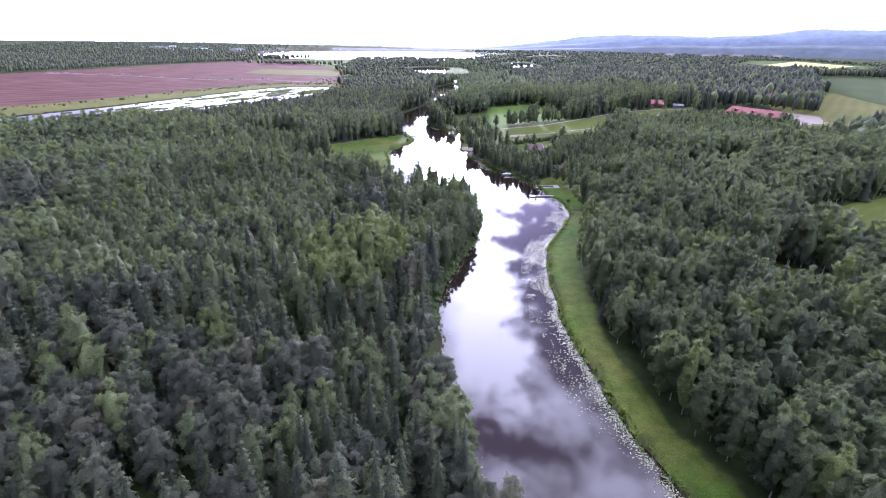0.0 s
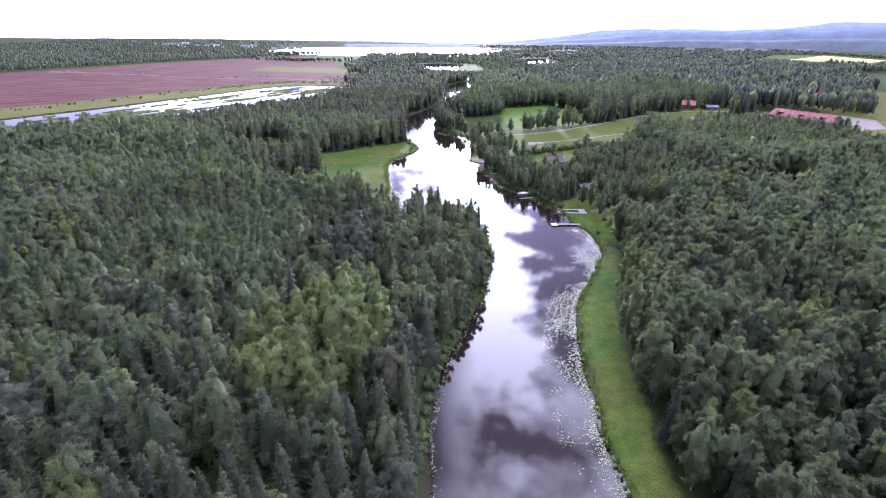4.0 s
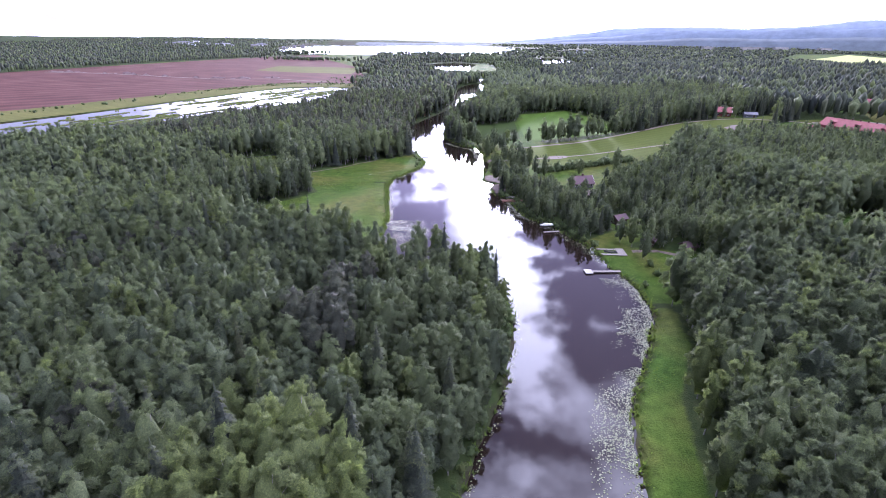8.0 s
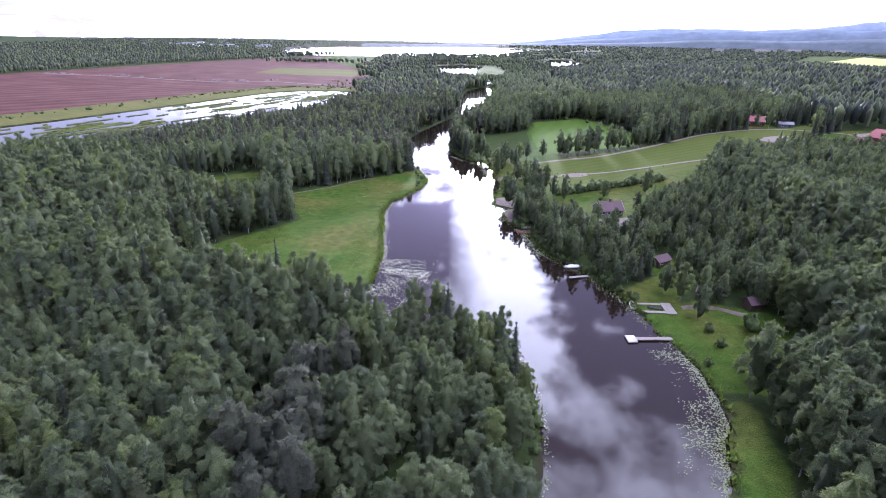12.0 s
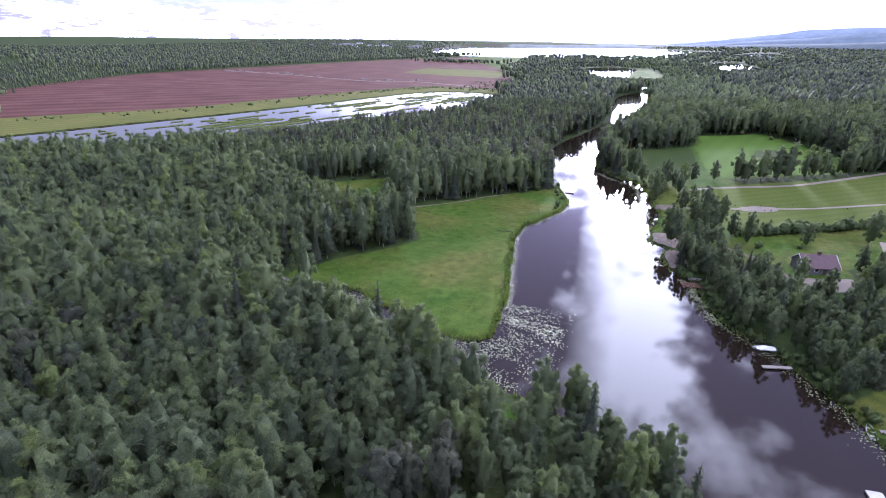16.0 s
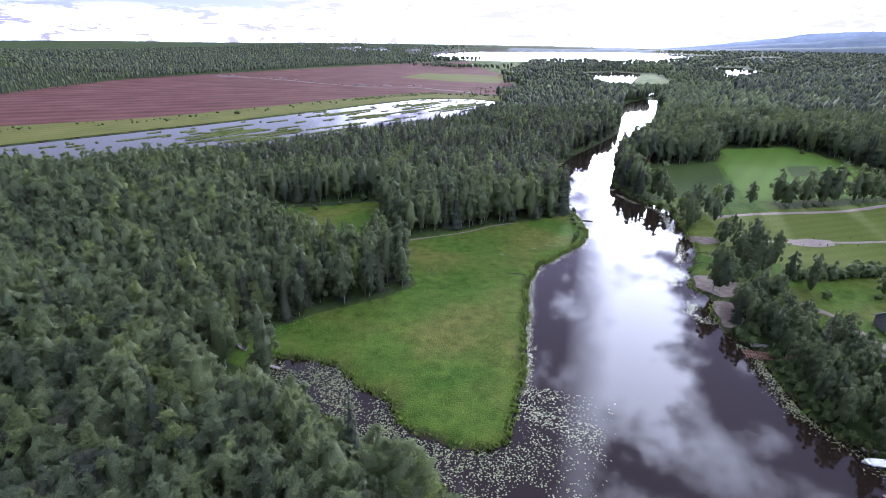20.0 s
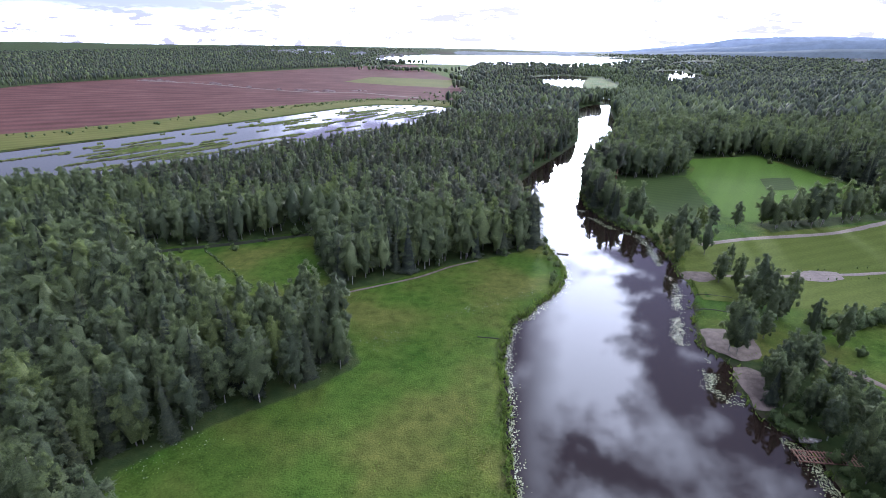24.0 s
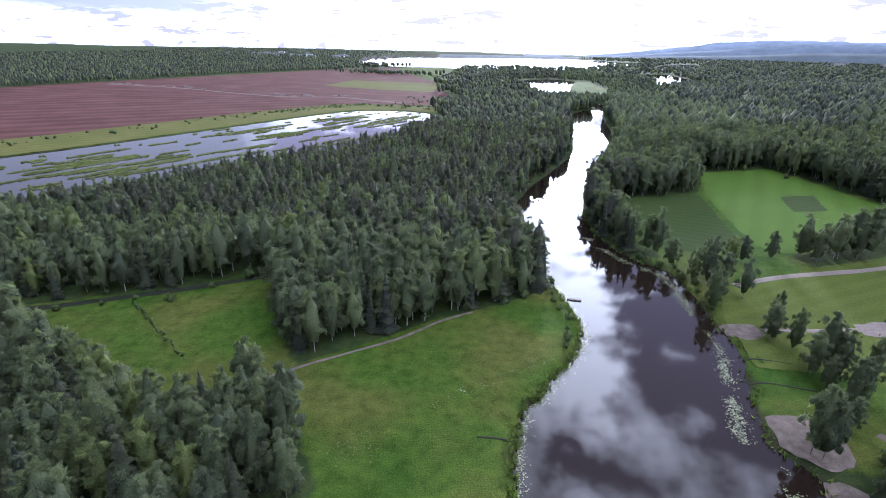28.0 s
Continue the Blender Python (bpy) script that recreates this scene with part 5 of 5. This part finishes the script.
rowing_boat(-91.5, 256.8, 0.72, 160, 3.6, 1.2, "pale rowing boat pulled up into the reeds", M_CONCRETE, M_WOOD)
rowing_boat(23.8, 297.2, 0.55, 10, 3.8, 1.3, "light grey rowing boat lying on the shore", M_CONCRETE, M_WOOD)
slip = thing("slipway", 25.0, 293.6, 0.45, 6, "rusty brown timber slipway running into the water", "slipway")
for s in (-1.3, 0.0, 1.3):
    block("rail", -5.4, 5.4, s - 0.09, s + 0.09, 0.0, 0.16, M_RUST, slip)
for i in range(18):
    block("sleeper", -5.2 + i * 0.6, -5.02 + i * 0.6, -1.5, 1.5, 0.165, 0.27, M_RUST, slip)
for s in (-1.3, 1.3):
    for e in (-5.0, -2.5, 0.0):
        block("post", e - 0.08, e + 0.08, s - 0.08, s + 0.08, -1.6, -0.004, M_RUST, slip)

# ---- the cables over the small clearing ----
poles = ((89.5, 72.0), (107.5, 163.0))
line_thing = thing("power_line", 89.5, 72.0, 0, 0, "thin dark power cables on wooden poles over a clearing", "power line")
mast = [height_at(*q) for q in poles]
for (px, py), h in zip(poles, mast):
    mesh_object("pole", *tube((px - 89.5, py - 72, h - 0.5), (px - 89.5, py - 72, h + 10.4), 0.14, 0.10, 8), [M_WOOD], parent=line_thing, smooth_faces=True)
    block("crossarm", px - 89.5 - 1.3, px - 89.5 + 1.3, py - 72.2, py - 72.05 + 0.25, h + 9.6, h + 9.8, M_WOOD, line_thing)
for k in range(4):
    run = []
    for i in range(12):
        a, b = i / 12, (i + 1) / 12
        spot = lambda t: (18.0 * t - 1.2 + 0.8 * k, 91.0 * t, mast[0] * (1 - t) + mast[1] * t + 9.85 - 5.0 * t * (1 - t))
        run.append(tube(spot(a), spot(b), 0.015, 0.015, 4))
    mesh_object("cable", *gather(run), [M_TARP], parent=line_thing)

# ---- the farm ----
house("barn", 262, 421, -66, 46, 14, 4.2, 4.2, M_RED_WALL, M_RED_ROOF, "long red barn with red sheet roof and dormers", "barn", 9, 1, 6, 3, False)
house("farm_house", 334, 530, -66, 34, 13, 6.2, 4.0, M_RED_WALL, M_RED_ROOF, "two-storey red farm house with red roof", "house", 7, 2, 5, 0, False)
house("red_house", 214, 512, -20, 15, 9, 3.6, 3.4, M_RED_WALL, M_RED_ROOF, "red wooden house with red roof among trees", "house", 4, 1, 1, 0, True)
house("small_barn", 240, 432, -66, 8, 6, 2.6, 2.0, M_RED_WALL, M_RED_ROOF, "small red outbuilding beside the barn", "barn", 2, 1, 0, 0, False)
house("white_house", 166, 505, -15, 11, 8, 3.0, 2.4, M_WHITE, M_GREY_ROOF, "pale house with light grey roof among trees", "house", 3, 1, 1, 0, False)
house("dark_shed", 232, 500, -15, 9, 5, 2.6, 1.4, M_TARP, M_TARP, "low dark blue-grey shed by the road", "shed", 2, 1, 0, 0, False)

# the town and works on the far shore
_r = random.Random(8)
for i in range(30):
    u = _r.random()
    tx, ty = -1500 + 620 * u + _r.uniform(-60, 60), 2500 + 500 * _r.random()
    big = _r.random() < 0.2
    town = thing("town_house", tx, ty, height_at(tx, ty) + 1, _r.uniform(-40, 40), "far pale town building among trees", "building", "buildings of the far town")
    l, w, h = (_r.uniform(25, 45), 14, _r.uniform(7, 11)) if big else (_r.uniform(10, 18), 9, _r.uniform(5, 8))
    block("wall", -l / 2, l / 2, -w / 2, w / 2, -12, h, M_CONCRETE if i % 3 else M_WHITE, town)
    part("roof", gable_roof(bmesh.new(), l, w, h, 2.0, 0.4, 0.3), M_GREY_ROOF, town)
for i, (tx, ty, l) in enumerate(((1560, 3060, 120), (1720, 3080, 70), (1900, 3000, 60), (1330, 3080, 50))):
    hall = thing("works_hall", tx, ty, height_at(tx, ty) + 9, 5, "far long pale works hall on the hillside", "building", "halls on the far hillside")
    block("wall", -l / 2, l / 2, -15, 15, -40, 10, M_CONCRETE, hall)
    block("roof", -l / 2 - 1, l / 2 + 1, -16, 16, 10.003, 11, M_GREY_ROOF, hall)

# ---- stockpiles on the peat ----
M_PILE = plain("sheeted_peat_pile", (0.085, 0.055, 0.050), (0.22, 0.17, 0.16), 0.15, 0.7)
pile_line = smooth([(-709, 973), (-593, 965), (-448, 913), (-370, 893), (-300, 920)], 7)
for i, (px, py) in enumerate(pile_line):
    d = pile_line[min(i + 1, len(pile_line) - 1)] - pile_line[max(i - 1, 0)]
    L, Hh = _r.uniform(5, 20), _r.uniform(1.0, 3.6)
    if _r.random() < 0.3:
        continue
    py += _r.uniform(-9, 5)
    bm = bmesh.new()
    rows = []
    for k in range(7):
        t = k / 6
        w = 3.4 * math.sin(math.pi * min(max(t, 0.06), 0.94)) ** 0.5
        rows.append([bm.verts.new((L * (t - 0.5), a * w + _r.uniform(-0.3, 0.3), b * Hh * math.sin(math.pi * min(max(t, 0.05), 0.95)) ** 0.4 * _r.uniform(0.85, 1.1) - 0.2)) for a, b in ((-1, 0), (-0.55, 0.6), (0, 1), (0.55, 0.6), (1, 0))])
    for a, b in zip(rows, rows[1:]):
        for q in range(4):
            bm.faces.new((a[q], b[q], b[q + 1], a[q + 1]))
    me = bpy.data.meshes.new("peat_mound"); bm.to_mesh(me); bm.free(); me.materials.append(M_PILE)
    ob = tagged(new("peat_mound", me), "low sheeted stockpile of peat on the field", "stockpile", "stockpiles along the peat track")
    ob.matrix_basis = pose(px, py + 6, height_at(px, py + 6) + 0.15, 0, 0, math.degrees(math.atan2(d[1], d[0])))

# ---- shrubs, hedge, young trees ----
bush_roots = []


def shrub(x, y, s, label, group, stretch=1.0, name="shrub"):
    m = pose(x, y, height_at(x, y), 0, 0, (x * 37 + y * 91) % 360) @ Matrix.Diagonal((s * stretch, s * stretch, s, 1))
    if len(bush_roots) < 5:
        root = tree_thing(name, bush(900 + len(bush_roots), 3.0, 3.8), (M_DARK_BARK, M_BUSH, M_BUSH_SPRAY), label, "shrub", group)
        root.matrix_basis = m
        bush_roots.append(root)
        return root
    return tagged(copy_thing(bush_roots[int(x * 3 + y * 5) % 5], m), label, "shrub", group)


_rb = np.random.RandomState(60)
for (x0, y0), (x1, y1) in zip(smooth(BANK_WEST[5:12], 5), smooth(BANK_WEST[5:12], 5)[1:]):
    shrub(x0 - _rb.uniform(0.8, 2.5), y0, _rb.uniform(0.5, 1.1), "willow shrub leaning over the river bank", "shrubs on the river banks")
for (x0, y0) in smooth(BANK_EAST[13:20], 4)[::1]:
    shrub(x0 + _rb.uniform(1.2, 3.0), y0, _rb.uniform(0.6, 1.3), "willow shrub leaning over the river bank", "shrubs on the river banks")
for (x0, y0) in smooth(BANK_EAST[27:37], 3):
    shrub(x0 + _rb.uniform(1.2, 4.0), y0, _rb.uniform(0.5, 1.3), "willow shrub leaning over the river bank", "shrubs on the river banks")
for (x0, y0) in smooth(BANK_WEST[33:42], 3):
    shrub(x0 - _rb.uniform(2.0, 4.0), y0, _rb.uniform(0.5, 1.1), "willow shrub leaning over the river bank", "shrubs on the river banks")
for t in np.linspace(0, 1, 40):
    shrub(42 + 56 * t + _rb.uniform(-0.6, 0.6), 341 + 19 * t + 4 * t * t + _rb.uniform(-0.8, 0.8), _rb.uniform(1.25, 1.6), "dense leafy hedge shrub beside the lawn", "hedge along the lawn", 1.1)
for x0, y0, s in ((-124, 362, 1.0), (-140, 351, 0.8), (-146, 346, 0.6), (-150, 352, 0.9), (-168, 338, 0.8), (-176, 343, 1.2), (-188, 334, 0.7), (-196, 330, 1.0), (-210, 331, 0.8), (-222, 322, 1.1), (-117, 371, 1.9), (-100, 376, 1.2), (-60, 358, 1.2), (-50, 366, 1.3), (-40, 371, 1.2), (-35, 376, 1.5), (-30, 384, 1.6), (-27, 390, 1.3), (80, 447, 1.4), (84, 442, 1.0), (104, 446, 1.4), (84, 560, 1.3),
                  (98, 540, 1.5), (-130, 352, 1.2), (-155, 341, 1.0), (-72, 306, 0.8), (74, 222, 1.3), (62, 226, 0.8), (62, 219, 0.8), (66, 214, 1.4), (72, 226, 1.5), (56, 212, 1.1), (40, 322, 0.9), (47, 330, 0.8), (60, 332, 0.8),
                  (66, 326, 0.7), (36, 330, 1.1), (35, 322, 1.3), (30, 326, 1.2), (27, 318, 1.4), (26, 310, 1.3), (24, 303, 1.2)):
    shrub(x0, y0, s, "rounded leafy shrub standing in rough grass", "shrubs in the grass")
for t in np.linspace(0, 1, 44):
    shrub(-92 + 82 * t + _rb.uniform(-1.0, 1.0), 244.5 - 25 * t - 4 * math.sin(3.1 * t) + _rb.uniform(-2.6, 2.6), _rb.uniform(0.5, 1.15), "bright green willow shrub at the inlet's edge", "shrubs round the inlet")
for t in np.linspace(0, 1, 24):
    shrub(-139 + 31 * t + _rb.uniform(-0.4, 0.4), 349 - 21 * t + _rb.uniform(-0.4, 0.4), _rb.uniform(0.22, 0.42), "low weedy tussock along a dry ditch", "tussocks across the glade")

young_roots = []
walk_line = smooth([(40, 373), (57, 376), (79, 382), (122, 400), (150, 412), (179, 434)], 8)
for i, (px, py) in enumerate(walk_line):
    for s in (-1, 1):
        if (i * 2 + s) % 5 < 2:
            continue
        x0, y0, sc = px + 1.2 * s * 1.0, py + s * (-3.2) + _rb.uniform(-0.5, 0.5), _rb.uniform(0.4, 0.75)
        m = pose(x0, y0, height_at(x0, y0) + 0.1, 0, 0, i * 40) @ Matrix.Diagonal((sc, sc, sc, 1))
        if len(young_roots) < 3:
            crown, _ = leafy(np.random.RandomState(500 + i), 3.0, 1.8, 0.9, "small", 0.55)
            root = tree_thing("young_tree", (tube((0, 0, -0.2), (0, 0, 2.2), 0.06, 0.03, 5), crown), (M_DARK_BARK, M_BUSH, M_BUSH_SPRAY), "newly planted small tree beside the lawn path", "tree",
                              "young trees along the lawn path")
            root.matrix_basis = m
            young_roots.append(root)
        else:
            copy_thing(young_roots[i % 3], m)

# ---- reedy islets in the pond ----
AX = np.array([0.39, 0.92]); AX /= np.hypot(*AX); AC = np.array([AX[1], -AX[0]])
M_ISLET = plain("islet_turf", (0.06, 0.065, 0.025), (0.13, 0.14, 0.05), 0.3, 0.9)


def islet(cx, cy, L, W, seed):
    r = np.random.RandomState(seed)
    n, k = max(8, int(L / 1.6)), 5
    t = np.linspace(-1, 1, n)
    w = W / 2 * np.sqrt(np.clip(1 - t ** 4, 0.02, 1)) * r.uniform(0.6, 1.25, n)
    sway = np.cumsum(r.normal(0, 0.12, n)) * 1.2
    V = []
    for i in range(n):
        for j, (a, h) in enumerate(((-1, -0.25), (-0.6, 0.3), (0, 0.5), (0.6, 0.3), (1, -0.25))):
            q = AX * t[i] * L / 2 + AC * (a * w[i] + sway[i])
            V.append((q[0], q[1], h * (1 if 0 < i < n - 1 else 0.2) * r.uniform(0.8, 1.2)))
    root = thing("reed_islet", cx, cy, 0, 0, "low reedy islet in the shallow pond", "islet", "reedy islets in the pond")
    mesh_object("turf", V, grid_faces(n, k)[:, ::-1], [M_ISLET], parent=root, smooth_faces=True)
    m = int(6 + L * W * 0.9)
    tt = r.uniform(-0.95, 0.95, m)
    pos = AX * (tt * L / 2)[:, None] + AC * (np.interp(tt, t, w) * r.uniform(-1, 1, m) + np.interp(tt, t, sway))[:, None]
    c = np.column_stack([pos, np.full(m, 0.5)])
    v, f = sprays(r, c, np.column_stack([r.normal(0, 0.8, (m, 2)), np.full(m, 0.2)]), 0.8)
    mesh_object("reeds", v, f, [M_REED], {"tint": np.repeat(r.rand(m), 3), "lean": np.tile((0.0, -0.2, 0.98), (3 * m, 1))}, parent=root)


_ri = np.random.RandomState(14)
count = 0
pond_poly = WATERS[2]
edge = smooth(POND[1:9], 8)
for i in range(250):
    u = _ri.rand()
    q = edge[int(u * (len(edge) - 1))]
    w = _ri.uniform(4, 95) if _ri.rand() < 0.8 else _ri.uniform(4, 120)
    base = q + AC * w
    long_ones = 0.12 < u < 0.66 and w > 22
    if not long_ones and _ri.rand() < 0.55:
        continue
    L = min(_ri.exponential(12) + 4, 60) * (1.6 if long_ones else 0.45)
    d = far_from(pond_poly, np.array([base[0], base[0] + AX[0] * L / 2, base[0] - AX[0] * L / 2]), np.array([base[1], base[1] + AX[1] * L / 2, base[1] - AX[1] * L / 2]))
    if d.max() > -3:
        continue
    islet(base[0], base[1], L, _ri.uniform(0.8, 1.6) + 0.022 * L, 1000 + i)
    count += 1
print("islets", count)


# ---- lily pads, reeds and grass ----
def build_lilies():
    r = np.random.RandomState(31)
    n = 1500000
    x, y = r.uniform(-92, 60, n), r.uniform(28, 432, n)
    d = -far_from(RIVER, x, y)
    ok = d > 0.25
    x, y, d = x[ok], y[ok], d[ok]
    E = wobble(BANK_EAST, 0.35, 2)
    xe = np.interp(y, E[:, 1], E[:, 0])
    east = np.abs(xe - x) < d + 4
    patchy = rough_noise(x, y, 7.0, 3)
    p = np.zeros(len(x))
    p += np.where(east & (y < 218), 0.95 * np.exp(-(d / 2.0) ** 2) * step(0.18, 0.42, patchy) + 0.30 * step(1.5, 4.0, d) * step(9.0, 5.5, d) * step(60, 120, y) * step(0.36, 0.62, patchy), 0)
    p += np.where(east & (y > 218) & (y < 312), np.where(y < 272, 0.3, 0.9) * np.exp(-(d / 2.2) ** 2) * step(0.28, 0.5, patchy), 0)
    p += np.where(east & (y > 300), 0.75 * np.exp(-((d - 4.0) / 1.2) ** 2) * step(0.35, 0.55, patchy), 0)
    west = ~east
    p += np.where(west & (y > 262), 0.7 * np.exp(-(d / 1.3) ** 2), 0)
    p += np.where(west & (y < 222), 0.3 * np.exp(-(d / 0.9) ** 2), 0)
    p += np.where(west & (y > 222) & (y < 266), 0.36 * step(-6, -36, x) * step(0.28, 0.52, patchy), 0)
    p += np.where((x > -24) & (x < -8) & (y > 250) & (y < 258), 0.2 * step(0.45, 0.6, patchy), 0)
    keep = r.rand(len(x)) < p
    x, y = x[keep], y[keep]
    n = len(x)
    a = np.arange(6) * np.pi / 3
    rad = r.uniform(0.08, 0.17, n)[:, None] * r.uniform(0.8, 1.15, (n, 6))
    turn = r.uniform(0, 6, n)[:, None] + a
    V = np.stack([x[:, None] + rad * np.cos(turn), y[:, None] + rad * np.sin(turn), np.full((n, 6), 0.02) + r.uniform(0, 0.05, (n, 6))], 2).reshape(-1, 3)
    F = (np.array([(0, 1, 2), (0, 2, 3), (0, 3, 4), (0, 4, 5)])[None] + (np.arange(n) * 6)[:, None, None]).reshape(-1, 3)
    m, nt, bsdf = material("lily_pads")
    geo = nt.nodes.new("ShaderNodeNewGeometry")
    link(nt, ramp(nt, geo.outputs["Random Per Island"], [(0.0, (0.07, 0.09, 0.035)), (0.7, (0.12, 0.14, 0.055)), (1.0, (0.22, 0.22, 0.12))]), bsdf.inputs["Base Color"])
    bsdf.inputs["Roughness"].default_value, bsdf.inputs["Specular IOR Level"].default_value = 0.42, 0.4
    tagged(mesh_object("lily_pads", V, F, [m]), "floating green lily pads along the river banks", "lily pads", kind="stuff")
    print("pads", n)


def build_grass():
    """Tufts of meadow grass and the taller reeds along the water."""
    r = np.random.RandomState(32)
    xs, ys = [], []
    for poly, dens in ((MEADOW, 2.6), (STRIP, 1.2), (INLET_SHORE, 2.0), (GLADE, 0.3), (YARD, 0.8), (RIVERSIDE, 0.8), (LANDING, 0.8), (COTTAGE_LAWN, 0.5)):
        q = np.array(poly, float)
        lo, hi = q.min(0), q.max(0)
        n = int((hi[0] - lo[0]) * (hi[1] - lo[1]) * dens)
        x, y = r.uniform(lo[0], hi[0], n), r.uniform(lo[1], hi[1], n)
        k = inside(q, x, y)
        xs.append(x[k]); ys.append(y[k])
    x, y = np.concatenate(xs), np.concatenate(ys)
    # a fringe at the water's edge, on both banks
    n = 60000
    fx, fy = r.uniform(-95, 64, n), r.uniform(25, 470, n)
    fd = far_from(RIVER, fx, fy)
    k = (fd > -0.5) & (fd < 1.6)
    edge_n = k.sum()
    x, y = np.r_[x, fx[k]], np.r_[y, fy[k]]
    d = water_distance(x, y)
    ok = (d > -0.5) & (r.rand(len(x)) < np.where(d < 2.5, 0.35 + rough_noise(x, y, 9.0, 3), 1.4 * step(0.52, 0.66, rough_noise(x, y, 9.0, 3))))
    x, y, d = x[ok], y[ok], d[ok]
    n = len(x)
    z = np.maximum(land(x, y, d), -0.1)
    tall = np.where(d < 1.2, r.uniform(0.5, 1.1, n), r.uniform(0.05, 0.20, n))
    V = np.zeros((n, 2, 3, 3))
    for b in range(2):
        a = r.uniform(0, 6.28, n)
        w = r.uniform(0.16, 0.36, n) * (0.7 + tall * 0.6)
        lean = r.normal(0, 0.55, (n, 2)) * tall[:, None]
        V[:, b, 0] = np.stack([x + np.cos(a) * w, y + np.sin(a) * w, z - 0.05], 1)
        V[:, b, 1] = np.stack([x - np.cos(a) * w, y - np.sin(a) * w, z - 0.05], 1)
        V[:, b, 2] = np.stack([x + lean[:, 0], y + lean[:, 1], z + tall], 1)
    T = np.repeat(np.clip(0.15 + 0.75 * rough_noise(x, y, 14.0, 3) + r.normal(0, 0.12, n), 0, 0.999), 6)
    tagged(mesh_object("meadow_grass", V.reshape(-1, 3), np.arange(n * 6).reshape(-1, 3), [M_REED], {"tint": T, "lean": np.tile((0.0, -0.1, 0.99), (6 * n, 1))}), "tall uneven meadow grass and reeds along the water", "grass", kind="stuff")
    print("tufts", n)


def build_bank_shrubs():
    r = np.random.RandomState(33)
    t = r.rand(220)
    line = smooth(PEAT_EDGE[1:], 6)
    i = (t * (len(line) - 1)).astype(int)
    x, y = line[i, 0] + r.uniform(2, 36, 220) * 0.8, line[i, 1] - r.uniform(0, 26, 220) * 0.6
    k = water_distance(x, y) > 2
    x, y = x[k], y[k]
    ex, ey = r.uniform(-215, -120, 90), r.uniform(800, 960, 90)
    x, y = np.r_[x, ex], np.r_[y, ey]
    n = len(x)
    rows = np.stack([x, y, land(x, y), r.uniform(0, 6, n), r.uniform(0.25, 0.9, n), r.uniform(0.9, 1.5, n), r.rand(n)], 1)
    plant("bank_shrubs", [bush(700 + j, 3.0, 3.6, "small") for j in range(3)], rows, [M_DARK_BARK, M_BUSH, M_BUSH_SPRAY], "scattered low shrubs on the pond bank", "shrubs")


def build_umbels():
    """White-flowering weeds in rows and patches on the meadow."""
    r = np.random.RandomState(36)
    rows = []
    for (x0, y0), (x1, y1), n, w in (((-50, 325), (-27, 346), 130, 1.0), ((-64, 307), (-58, 313), 60, 1.6), ((-90, 262), (-82, 272), 60, 1.6), ((-88, 322), (-84, 328), 25, 0.8), ((-108, 328), (-138, 348), 40, 0.6)):
        t = r.rand(n)[:, None]
        rows.append(np.array([x0, y0]) * (1 - t) + np.array([x1, y1]) * t + r.normal(0, w, (n, 2)))
    p = np.vstack(rows)
    c = np.column_stack([p, land(p[:, 0], p[:, 1]) + r.uniform(0.7, 1.2, len(p))])
    v, f = sprays(r, c, np.tile((0.0, 0.0, 1.0), (len(p), 1)), 0.15)
    tagged(mesh_object("white_umbels", v, f, [plain("umbel_flowers", (0.26, 0.29, 0.20), (0.45, 0.47, 0.38), 6.0, 0.8)]), "white-flowering weeds in rows on the meadow", "flowers", kind="stuff")


build_lilies()
build_umbels()
build_grass()
build_bank_shrubs()
